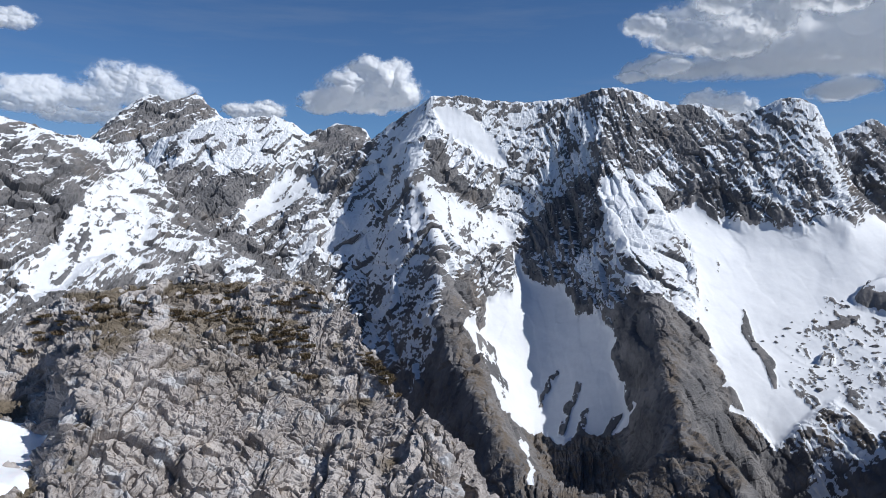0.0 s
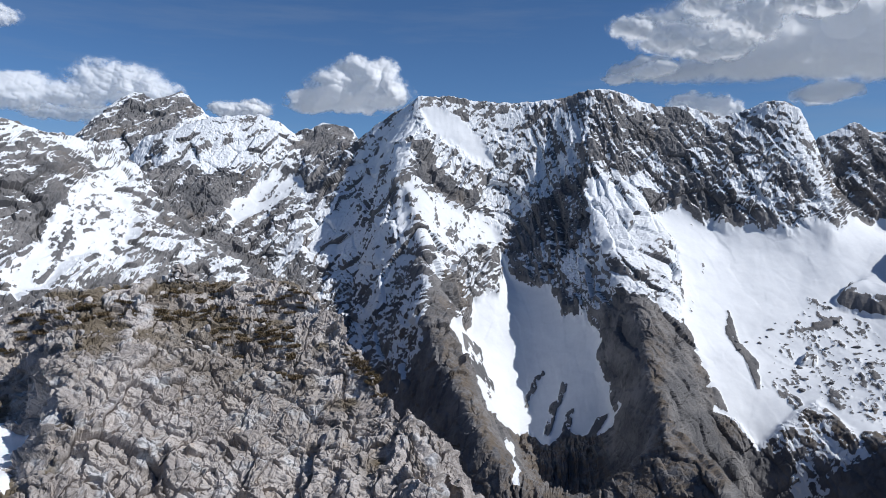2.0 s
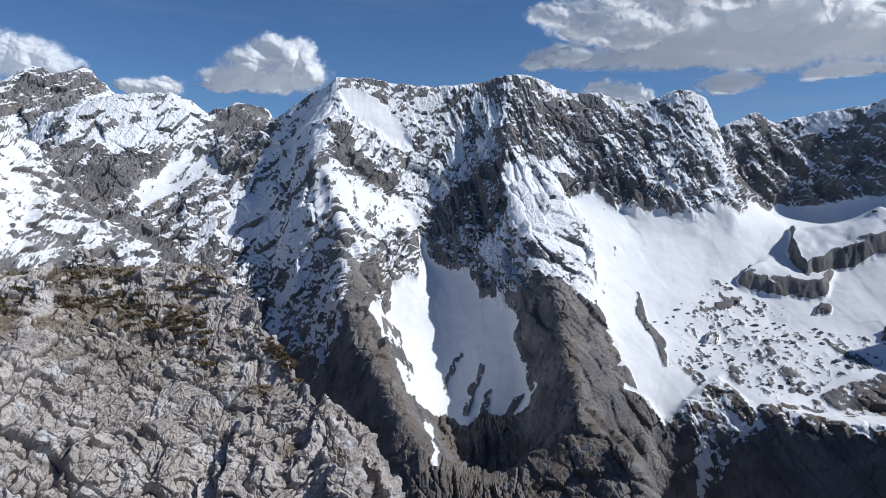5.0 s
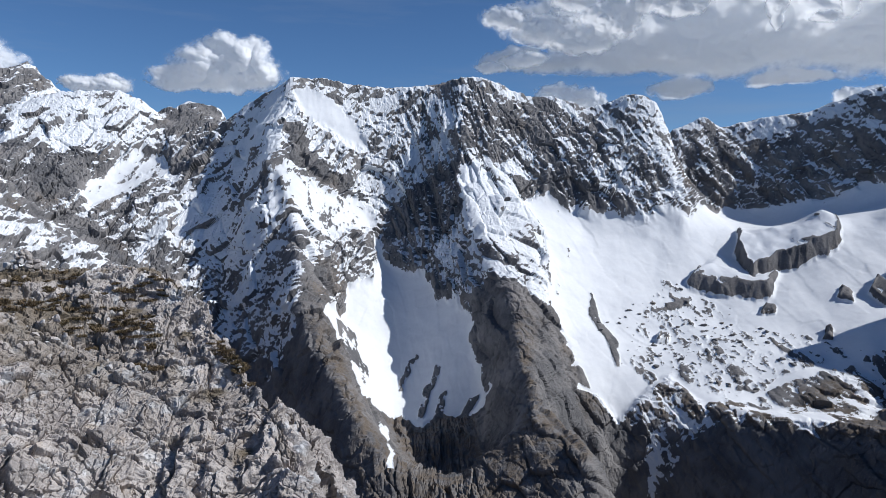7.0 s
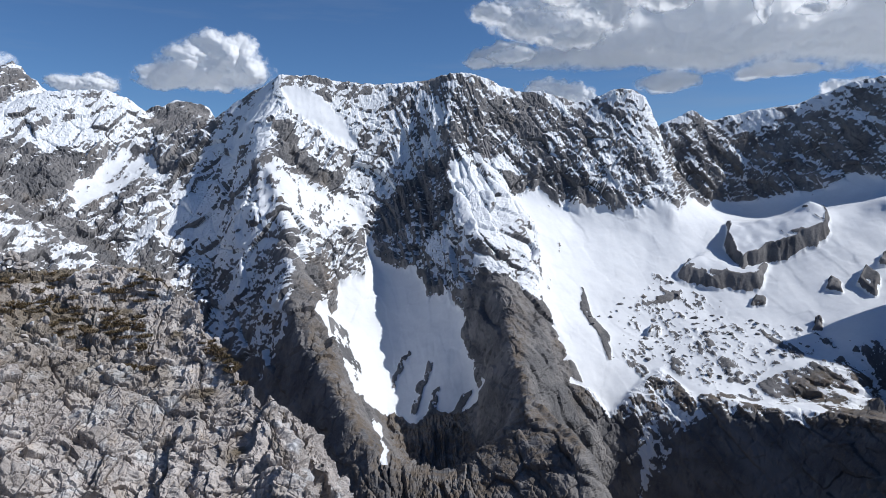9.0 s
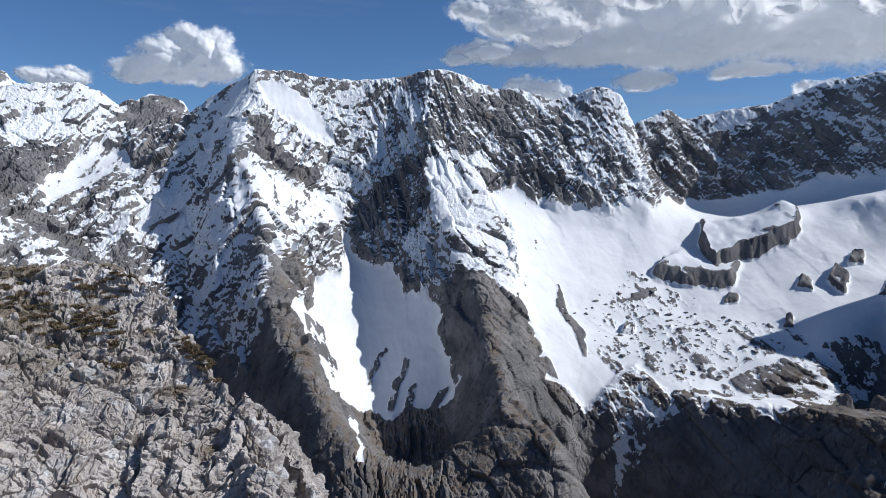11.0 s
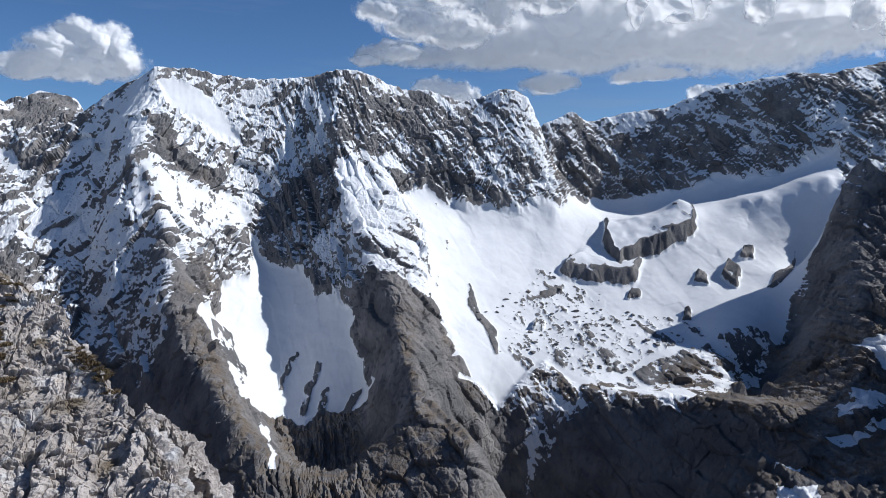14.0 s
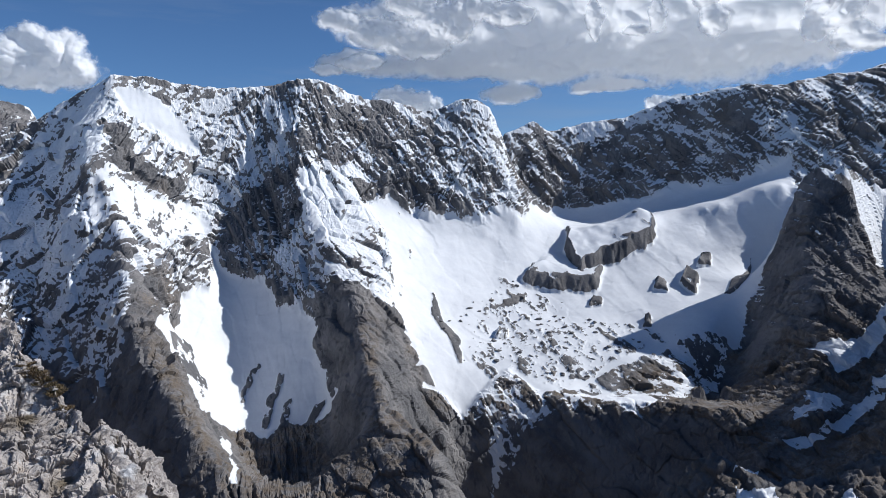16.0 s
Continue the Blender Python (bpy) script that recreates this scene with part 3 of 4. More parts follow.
def plan(cu, cr):
    """The smooth land on a coarse polar grid: height, slope to the east and north, distance to the nearest crest."""
    A, R = np.meshgrid(np.radians(cu), cr, indexing="ij")
    x, y = R * np.sin(A), R * np.cos(A)
    z = base_height(x, y)
    crest = np.full(A.shape, 1e4)
    for fall, line in RIDGES.values():
        for p, q in zip(line, line[1:]) if fall else ():
            t = np.clip(((x - p[0]) * (q[0] - p[0]) + (y - p[1]) * (q[1] - p[1])) / ((q[0] - p[0]) ** 2 + (q[1] - p[1]) ** 2), 0, 1)
            crest = np.minimum(crest, np.hypot(x - p[0] - t * (q[0] - p[0]), y - p[1] - t * (q[1] - p[1])))
    # the spurs stand up as sharp edges
    for name, tall, wide in (("spur_a", 20, 34), ("spur_b", 22, 34), ("dark_peak_spur", 14, 30), ("dark_peak", 10, 30)):
        line, d = RIDGES[name][1], np.full(A.shape, 1e4)
        for p, q in zip(line, line[1:]):
            t = np.clip(((x - p[0]) * (q[0] - p[0]) + (y - p[1]) * (q[1] - p[1])) / ((q[0] - p[0]) ** 2 + (q[1] - p[1]) ** 2), 0, 1)
            d = np.minimum(d, np.hypot(x - p[0] - t * (q[0] - p[0]), y - p[1] - t * (q[1] - p[1])))
        z = z + tall * (np.exp(-d / wide) - 0.35 * np.exp(-d / (2.5 * wide)))
    gu = np.gradient(z, axis=1) / np.gradient(cr)[None, :]
    gv = np.gradient(z, axis=0) / (np.radians(np.gradient(cu))[:, None] * R)
    return z, gu * np.sin(A) + gv * np.cos(A), gu * np.cos(A) - gv * np.sin(A), crest


def sampled(coarse, cu, cr, az, R):
    """Bilinear samples of a coarse grid at fine bearings az and, for each of them, ranges R."""
    k = np.clip(np.searchsorted(cu, az) - 1, 0, len(cu) - 2)
    w = (az - cu[k]) / (cu[k + 1] - cu[k])
    return np.stack([np.interp(R[i], cr, coarse[k[i]] * (1 - w[i]) + coarse[k[i] + 1] * w[i]) for i in range(len(az))])


def even_ranges(cu, cr, z, az, count):
    """Ranges for each bearing, close together where the slopes stand up and wide apart on the far sides."""
    A, R = np.meshgrid(np.radians(cu), cr, indexing="ij")
    for ring, soft, tall in BUTTES + [k[:3] for k in TERRACES]:
        z = z + tall * in_zone(R * np.sin(A), R * np.cos(A), ring, soft + 8)
    up = z / R
    seen = smooth(-0.016, -0.004, up - np.maximum.accumulate(up, axis=1))
    rise = np.maximum(np.gradient(up, axis=1) / np.gradient(cr)[None, :], 0)
    dense = 0.045 + seen * (0.10 + 800 * rise)
    for axis, half in ((0, 6), (1, 3)):
        dense = sum(np.roll(dense, k, axis) for k in range(-half, half + 1)) / (2 * half + 1)
    k = np.clip(np.searchsorted(cu, az) - 1, 0, len(cu) - 2)
    w = (az - cu[k]) / (cu[k + 1] - cu[k])
    out = []
    for i in range(len(az)):
        c = np.cumsum(dense[k[i]] * (1 - w[i]) + dense[k[i] + 1] * w[i])
        out.append(np.interp(np.linspace(c[0], c[-1], count), c, cr))
    return np.stack(out)


def land(az, rr, count=0):
    """Heights and surface shares on a polar grid: az in degrees, rr in metres, or count ranges chosen between its ends."""
    cu, cr = np.linspace(az[0], az[-1], 420), np.linspace(rr[0], rr[-1], 440)
    zc, gxc, gyc, cc = plan(cu, cr)
    R = even_ranges(cu, cr, zc, az, count) if count else np.tile(rr, (len(az), 1))
    z, gx, gy, crest = (sampled(c, cu, cr, az, R) for c in (zc, gxc, gyc, cc))
    A = np.radians(az)[:, None] + 0 * R
    x, y = R * np.sin(A), R * np.cos(A)
    steep = np.hypot(gx, gy)
    upright = 1 / np.sqrt(1 + steep * steep)
    p = np.stack([x, y, z], -1).reshape(-1, 3)
    warp = p * np.array([1, 1, 0.7])
    wx = x + (13 * fbm(warp, 60, 4, 0.6)).reshape(x.shape)
    wy = y + (13 * fbm(warp + 500, 60, 4, 0.6)).reshape(x.shape)
    far = smooth(650, 1000, R)
    wx, wy = x + (0.2 + 0.8 * far) * (wx - x), y + (0.2 + 0.8 * far) * (wy - y)
    calm = np.zeros(x.shape)
    for ring, soft, _ in SNOWFIELDS:
        calm = np.maximum(calm, in_zone(wx, wy, ring, soft))
    bump, rim = np.zeros(x.shape), np.zeros(x.shape)
    for ring, soft, tall in BUTTES:
        w = in_zone(x + 0.6 * (wx - x), y + 0.6 * (wy - y), ring, soft)
        bump, rim = np.maximum(bump, tall * w), np.maximum(rim, 4 * w * (1 - w))
    for ring, soft, tall, (r0, r1) in TERRACES:
        w = in_zone(x + 1.5 * (wx - x), y + 1.5 * (wy - y), ring, soft) * smooth(r1, r0, R)
        bump, rim = np.maximum(bump, tall * w), np.maximum(rim, 4 * w * (1 - w) * smooth(r0, r0 - 40, R))
    bump = bump * (0.95 + 0.2 * fbm(p * np.array([1, 1, 0]) + 60, 60, 3, 0.5).reshape(x.shape))
    calm = calm * (1 - rim * 0.7)
    wild = (1 - 0.95 * calm) * smooth(0.1, 0.7, steep + 0.2) * smooth(120, 480, R)
    # strata and snow streaks dip to the west in the west and to the east in the east
    lat, azd = R * A, np.degrees(A)
    east = smooth(4, 15, azd)
    tilted = []
    for deg in (52, -60):
        c, k = math.cos(radians(deg)), math.sin(radians(deg))
        tilted.append(np.stack([(lat * c + z * k) * 0.3, -lat * k + z * c, 0.4 * R], -1).reshape(-1, 3))
    sway = 9 * fbm(p + 210, 50, 3, 0.6)

    def streaked(shift, size, octaves, gain, ridged=False):
        a, b = (fbm(q + shift + sway[:, None] * np.array([0, 1, 0]), size, octaves, gain, ridged).reshape(x.shape) for q in tilted)
        return a * (1 - east) + b * east

    flutes = (p + sway[:, None] * np.array([1, 0.4, 0])) * np.array([1, 0.5, 0.3])
    big = fbm(flutes, 130, 3, 0.5, True).reshape(x.shape)
    mid = 0.6 * fbm(flutes + 77, 42, 4, 0.55, True).reshape(x.shape) + 0.6 * streaked(77, 26, 4, 0.55, True)
    fine = fbm(p * np.array([1, 1, 0.6]) + 31, 14, 4, 0.65, True).reshape(x.shape)
    dip = tilted[0] * (1 - east.reshape(-1, 1)) + tilted[1] * east.reshape(-1, 1)
    slabs, joint = facets((dip * np.array([2.0, 1, 1.6]) + sway[:, None]) / 62 + 9, 2.0)
    blocks, joint1 = facets((dip * np.array([2.0, 1, 1.6]) + sway[:, None]) / 23, 1.8)
    small, joint2 = facets(p * np.array([1, 1, 0.7]) / 10 + 40, 1.6)
    slabs = (13 * slabs - 4 * smooth(0.10, 0, joint)).reshape(x.shape)
    crag = (7 * blocks + 3.2 * small - 2.5 * smooth(0.12, 0, joint1) - 1.2 * smooth(0.15, 0, joint2)).reshape(x.shape)
    dots = 0.5 * streaked(500, 8, 4, 0.7) + 0.6 * fbm(p * np.array([1, 0.6, 0.6]) + 800, 9, 4, 0.65).reshape(x.shape)
    # meltwater furrows run down the slope
    furrow = fbm(np.stack([lat, 0.16 * R, 0.16 * z], -1).reshape(-1, 3) + sway[:, None] * np.array([0.7, 0, 0]), 17, 4, 0.6).reshape(x.shape)
    plain = np.zeros(x.shape)
    for ring, soft, share in FACES:
        if share < 0.02:
            plain = np.maximum(plain, in_zone(wx, wy, ring, 25))
    level = 0.45 * smooth(-360, -120, z) * smooth(900, 1200, R) * smooth(62, 58, np.abs(azd))
    for ring, soft, share in FACES:
        w = in_zone(wx, wy, ring, soft)
        level = level * (1 - w) + w * share
    level = level * (1 - calm) + calm
    sheet = 1 - 0.6 * smooth(0.3, 0.65, level)      # deep snow smooths the small crags over
    # relief stands out along the slope's normal
    far_off = smooth(8, 120, crest)
    rugged = (0.12 + 0.88 * far_off) * (17 * big + 8 * mid * sheet + slabs) + (0.6 + 0.4 * far_off) * (3 * fine + 0.8 * crag) * sheet
    close = smooth(1000, 700, R) * smooth(150, 400, R)
    lumps, seam = facets(p * np.array([1, 1, 0.6]) / 17 + 3, 1.9)
    bits, seam2 = facets(p * np.array([1, 1, 0.6]) / 6 + 13, 1.8)
    near = close * (5.5 * lumps + 2.2 * bits - 2.0 * smooth(0.1, 0, seam) - 0.8 * smooth(0.12, 0, seam2) + 1.2 * fbm(p, 4, 3, 0.6)).reshape(x.shape)
    swell = 9.0 * fbm(p + 5, 170, 2).reshape(x.shape) + 2.6 * fbm(p + 15, 55, 3).reshape(x.shape) + 0.35 * furrow * smooth(0.35, 0.6, steep)
    out = 0.55 * rim * (crag + 3 * fine) * calm + wild * (1 - 0.4 * smooth(-370, -470, z)) * rugged * (1 - 0.42 * plain) * smooth(620, 1100, R) + near + calm * swell * smooth(5, 60, crest)
    teeth = 15 * fbm(np.stack([lat, 0.3 * R, 0 * R], -1).reshape(-1, 3) + 900, 44, 4, 0.55, True).reshape(x.shape) - 2
    x2, y2, z2 = x - gx * upright * out, y - gy * upright * out, z + upright * out + bump + teeth * np.exp(-crest / 22) * smooth(900, 1200, R)
    d1 = [np.gradient(v, axis=0) for v in (x2, y2, z2)]
    d2 = [np.gradient(v, axis=1) for v in (x2, y2, z2)]
    nn = np.stack([d2[1] * d1[2] - d2[2] * d1[1], d2[2] * d1[0] - d2[0] * d1[2], d2[0] * d1[1] - d2[1] * d1[0]], -1)
    up2 = np.abs(nn[..., 2]) / (np.linalg.norm(nn, axis=-1) + 1e-9)
    ledge = np.clip(up2 - upright, -0.35, 0.35)
    slope2 = np.sqrt(np.maximum(0, 1 - up2 * up2)) / (up2 + 1e-3)
    patch = 0.35 * fbm(p * np.array([1, 0.8, 0.8]) + 300, 60, 5, 0.62).reshape(x.shape) + 0.85 * streaked(300, 30, 5, 0.6)
    dotted = np.zeros(x.shape)
    for ring, soft, share in THAWED:
        w = in_zone(wx, wy, ring, soft)
        level = level * (1 - w) + w * share
        dotted = np.maximum(dotted, w)
    level = level - 0.9 * smooth(3, 12, bump) * smooth(0.7, 1.1, slope2)
    spread = 1 - 0.8 * smooth(0.85, 1.0, level) - 0.6 * smooth(0.12, 0.0, level)
    hold = 0.85 * patch - 0.10 * mid - 0.04 * fine + 1.0 * ledge
    hold = (hold - hold.mean() + 0.02 + 0.075 * smooth(0.15, 0.35, level)) * (1 - 0.5 * dotted) + (0.75 * dots + 0.4 * furrow) * dotted
    snow = np.clip(level + spread * hold, 0, 1)
    z2 = z2 + 4.5 * calm * smooth(0.65, 0.3, snow)
    turf = np.maximum(smooth(-160, -330, z) * smooth(1.5, 0.7, steep) * (1 - calm), 0.8 * close)
    return x2, y2, z2, snow, turf, calm


def grid_object(name, x, y, z, faces, layers, mat, smooth_faces=True):
    """A mesh from the chosen quads of a grid, with named point layers."""
    used = np.unique(faces)
    remap = np.zeros(x.size, np.int64)
    remap[used] = np.arange(used.size)
    co = np.stack([x.ravel()[used], y.ravel()[used], z.ravel()[used]], -1).astype(np.float32)
    me = bpy.data.meshes.new(name)
    me.vertices.add(used.size)
    me.vertices.foreach_set("co", co.ravel())
    me.loops.add(faces.size)
    me.loops.foreach_set("vertex_index", remap[faces].ravel().astype(np.int32))
    me.polygons.add(len(faces))
    me.polygons.foreach_set("loop_start", np.arange(0, faces.size, 4, dtype=np.int32))
    me.update(calc_edges=True)
    for key, values in layers.items():
        me.attributes.new(key, "FLOAT", "POINT").data.foreach_set("value", values.ravel()[used].astype(np.float32))
    me.polygons.foreach_set("use_smooth", np.full(len(faces), smooth_faces))
    me.materials.append(mat)
    return new(name, me)


def quads(rows, cols):
    i = np.arange(rows * cols).reshape(rows, cols)
    return np.stack([i[:-1, :-1], i[1:, :-1], i[1:, 1:], i[:-1, 1:]], -1).reshape(-1, 4)


AZ = np.linspace(-36, 60, 1230)


def build_land():
    x, y, z, snow, turf, calm = land(AZ, (560.0, 3760.0), 660)
    f = quads(*x.shape)
    c = f[:, 0]
    az = np.degrees(np.arctan2(x, y)).ravel()[c]
    rr = np.hypot(x, y).ravel()[c]
    layers = {"snow": snow, "turf": turf}
    xs, ys = x.ravel()[c], y.ravel()[c]
    which = np.zeros(len(f), int)
    which[(az < -9.5) & (rr > 1000)] = 1
    which[(az < 3) & (az >= -30) & (rr > 2740)] = 2
    which[(az < -9.5) & (rr > 2320) & (rr <= 2740)] = 3
    which[(az > 27.0) & (rr > 2450)] = 4
    which[(az > 40.5) & (rr > 1150) & (rr < 2260)] = 5
    which[rr <= 1000] = 6
    for k, (ring, soft, label) in enumerate(SNOWFIELDS):
        which[(in_zone(xs, ys, ring, 0.01) > 0.5) & (which != 6)] = 7 + k
    labels = ["steep grey limestone massif streaked with spring snow", "lower limestone ridge with broad snow bands and grey ribs",
              "distant twin-topped rocky peak with thin snow", "snow-patched rocky crest above a dark gully",
              "shaded jagged rock wall above a snowy corrie", "dark shaded rock peak with snow ledges"]
    # each mountain and the parts of it that stand apart: name, bearings from and to
    cuts = [[("summit_face", -40, 1.9), ("gully_wall", 1.9, 9.3), ("rock_spur", 9.3, 18.5), ("crest_wall", 18.5, 61)], [("rock_face", -40, -22), ("lower_rib", -22, 61)],
            [("summit", -40, -14), ("side_peak", -14, 61)], [("crest", -40, -17), ("saddle", -17, 61)],
            [("rock_wall", -40, 38), ("upper_face", 38, 61)], [("rock_tower", -40, 46), ("snowy_flank", 46, 61)]]
    for k in range(6):
        peak = tagged(new("mountain"), labels[k], "mountain", "mountains round the valley")
        for name, lo, hi in cuts[k]:
            chosen = (which == k) & (az >= lo) & (az < hi)
            if chosen.any():
                grid_object(name, x, y, z, f[chosen], layers, ALPINE, False).parent = peak
    tagged(grid_object("ground", x, y, z, f[which == 6], layers, ALPINE), "rocky lower valley slopes with dry turf", "ground", "", "structure")
    for k, (ring, soft, label) in enumerate(SNOWFIELDS):
        if (which == 7 + k).any():
            field = tagged(new("snowfield"), label, "snowfield", "snowfields on the mountains")
            split = np.median(rr[which == 7 + k])
            for name, chosen in (("lower_slope", rr < split), ("upper_slope", rr >= split)):
                grid_object(name, x, y, z, f[(which == 7 + k) & chosen], layers, ALPINE).parent = field
    return x, y, z


LX, LY, LZ = build_land()


def build_far_ground():
    """The valley near the viewpoint and the land behind it, out to the horizon."""
    for az, rr in ((np.linspace(-36, 60, 120), np.concatenate([np.arange(0.05, 60, 3), np.arange(60, 561, 20)])),
                   (np.linspace(60, 324, 150), np.concatenate([np.arange(0.05, 60, 3), np.arange(60, 1200, 40), np.arange(1200, 4950, 75)])),
                   (np.linspace(-36, 60, 100), np.arange(3752, 4960, 60))):
        x, y, z, snow, turf, calm = land(az, rr)
        tagged(grid_object("ground", x, y, z, quads(len(az), len(rr)), {"snow": snow, "turf": turf}, ALPINE), "rocky slopes and valley with patchy snow", "ground", "", "structure")


build_far_ground()

# ---- the near rock knoll beside the viewpoint ----
ROCK_SHAPE = {
    "rim": [(-19.46, 26.65, -5.68), (-18.16, 27.55, -5.22), (-17.32, 28.32, -4.7), (-16.4, 29.09, -3.58), (-15.33, 29.22, -3.03), (-14.44, 30.23, -3.02), (-13.25, 31.31, -2.84), (-11.49, 32.53, -2.72), (-9.88, 33.06, -2.85), (-8.07, 33.03, -2.93), (-6.48, 32.36, -2.74), (-5.16, 31.78, -3.08), (-4.05, 30.94, -3.68), (-3.25, 29.82, -4.47), (-2.81, 28.86, -5.21), (-1.91, 27.73, -5.71), (-1.26, 26.77, -6.35), (-0.68, 25.79, -7.02), (-0.06, 24.8, -7.81), (0.36, 23.9, -8.3), (0.53, 22.79, -8.75), (0.63, 21.59, -9.68)],
    "shelf": [(-13.95, 26.56, -3.79), (-11.92, 28.62, -4.09), (-9.18, 30.66, -4.03), (-6.36, 30.85, -4.18), (-4.28, 29.69, -5.07)],
    "brow": [(-12.25, 24.73, -4.89), (-10.02, 26.47, -5.24), (-7.28, 27.86, -5.52), (-4.47, 27.94, -5.98), (-2.88, 27.25, -6.69)],
    "face": [(-11.23, 22.56, -6.42), (-9.1, 23.93, -7.0), (-6.55, 24.95, -7.31), (-3.68, 25.33, -7.63), (-1.66, 24.84, -8.17)],
    "low": [(-10.67, 20.37, -8.07), (-8.28, 21.67, -8.76), (-5.97, 22.62, -9.15), (-3.35, 22.96, -9.29), (-0.81, 22.69, -9.36)],
    "foot": [(-12.23, 16.45, -9.96), (-10.04, 18.44, -11.17), (-7.63, 19.78, -11.98), (-3.1, 20.97, -12.72), (-0.43, 20.8, -12.61), (0.22, 20.0, -16.23)],
    "side": [(-18.89, 25.83, -6.32), (-16.93, 27.63, -5.67), (-15.64, 27.23, -6.45), (-14.68, 26.62, -6.52)],
    "west_edge": [(-13.02, 24.79, -4.9), (-12.3, 23.58, -5.78), (-11.53, 22.18, -6.49), (-11.03, 20.86, -7.26)],
    "hollow": [(-17.13, 23.4, -6.46), (-15.34, 24.96, -6.8), (-14.19, 25.52, -6.96), (-12.9, 23.72, -7.69), (-11.94, 20.36, -7.89), (-12.3, 19.91, -7.72), (-13.63, 18.52, -7.18), (-14.83, 21.35, -6.92)],
}


def fit_rock():
    pts = []
    for name, line in ROCK_SHAPE.items():
        line = [np.array(p) for p in line]
        for a, b in zip(line, line[1:]):
            steps = max(1, round(np.linalg.norm(b - a) / 0.9)) if name in ("rim", "foot", "hollow") else 1
            pts += [a + (b - a) * k / steps for k in range(steps)]
        pts.append(line[-1])
        if name == "rim":
            for p in line:
                d = np.hypot(p[0], p[1])
                side = np.array([0.9, -0.1, 0]) if p[0] > -2 else np.zeros(3)
                if p[0] > -5:
                    pts += [p + np.array([1.0, -0.1, -2.4]), p + np.array([2.2, -0.3, -6.5])]
                for out, down in ((2.5, 1.6), (7, 6.5), (14, 15)):
                    q = p * (d + out) / d
                    pts.append(np.array([q[0], q[1], p[2] - down]) + side * out * 0.5)
    pts = np.array(pts)
    d = np.hypot(pts[:, None, 0] - pts[None, :, 0], pts[:, None, 1] - pts[None, :, 1])
    return pts, np.linalg.solve(d - 0.12 * np.eye(len(pts)), pts[:, 2] + 8)


ROCK_PTS, ROCK_W = fit_rock()


def rock_base(x, y):
    out = np.empty(x.size)
    xf, yf = x.ravel(), y.ravel()
    for k in range(0, x.size, 20000):
        s = slice(k, k + 20000)
        out[s] = np.hypot(xf[s, None] - ROCK_PTS[:, 0], yf[s, None] - ROCK_PTS[:, 1]) @ ROCK_W
    return (out - 8).reshape(x.shape)


ROCK_AZ = np.linspace(-40, 9, 760)
ROCK_R = np.concatenate([np.arange(16, 20.6, 0.12), np.arange(20.6, 22.2, 0.04), np.arange(22.2, 28.6, 0.021), np.arange(28.6, 35.2, 0.036), np.arange(35.2, 46, 0.25)])


def build_knoll(mat):
    cu, cr = np.linspace(-40, 9, 220), np.linspace(ROCK_R[0], ROCK_R[-1], 220)
    A, R = np.meshgrid(np.radians(cu), cr, indexing="ij")
    z = refine(rock_base(R * np.sin(A), R * np.cos(A)), cu, cr, ROCK_AZ, ROCK_R)
    A, R = np.meshgrid(np.radians(ROCK_AZ), ROCK_R, indexing="ij")
    x, y = R * np.sin(A), R * np.cos(A)
    gr = np.gradient(z, axis=1) / np.gradient(ROCK_R)[None, :]
    ga = np.gradient(z, axis=0) / (np.radians(np.gradient(ROCK_AZ))[:, None] * R)
    nx, ny = -(gr * np.sin(A) + ga * np.cos(A)), -(gr * np.cos(A) - ga * np.sin(A))
    ln = np.sqrt(nx * nx + ny * ny + 1)
    normal = np.stack([nx / ln, ny / ln, 1 / ln], -1).reshape(-1, 3)
    p = np.stack([x, y, z], -1).reshape(-1, 3)
    w = p + 0.42 * np.stack([fbm(p + 40 * k, 1.3, 4, 0.6) for k in range(3)], -1)
    h = 0.42 * fbm(w * np.array([1, 1, 0.6]), 3.4, 3, 0.5)
    # beds and joints lean down to the east
    c, k = math.cos(radians(24)), math.sin(radians(24))
    lean = np.stack([w[:, 0] * c - w[:, 2] * k, w[:, 1], 0.62 * (w[:, 0] * k + w[:, 2] * c)], -1)
    for size, amp, crack, gap in ((2.3, 0.34, 0.15, 0.035), (0.95, 0.23, 0.07, 0.05), (0.45, 0.165, 0.05, 0.10), (0.22, 0.065, 0.015, 0.14)):
        top, joint = facets(lean / size + size * 7, 1.8)
        h = h + amp * top - crack * smooth(gap, 0.0, joint)
    h = h + 0.12 + 0.15 * fbm(lean, 0.6, 5, 0.62) - 0.15 * fbm(lean * np.array([1, 1, 1.2]) + 70, 0.75, 3, 0.55, True) - 0.06 * fbm(w, 0.26, 3, 0.6, True)
    shelf = smooth(0.80, 0.95, normal[:, 2])
    h = h * (1 - 0.3 * shelf) - 0.2
    q = p + normal * h[:, None]
    x2, y2, z2 = (q[:, k].reshape(x.shape) for k in range(3))
    knoll = tagged(new("rock_knoll"), "craggy pale grey limestone knoll with knobbly cracked face", "rock")
    f = quads(len(ROCK_AZ), len(ROCK_R))
    c = f[:, 0]
    west, top, low = A.ravel()[c] < radians(-27), (R.ravel()[c] > 28.4), R.ravel()[c] <= 28.4
    for name, chosen in (("west_shoulder", west), ("top_shelf", ~west & top), ("front_face", ~west & low)):
        grid_object(name, x2, y2, z2, f[chosen], {"hollow": np.clip(-h, -0.5, 0.5), "shelf": shelf}, mat, False).parent = knoll
    return x2, y2, z2, z


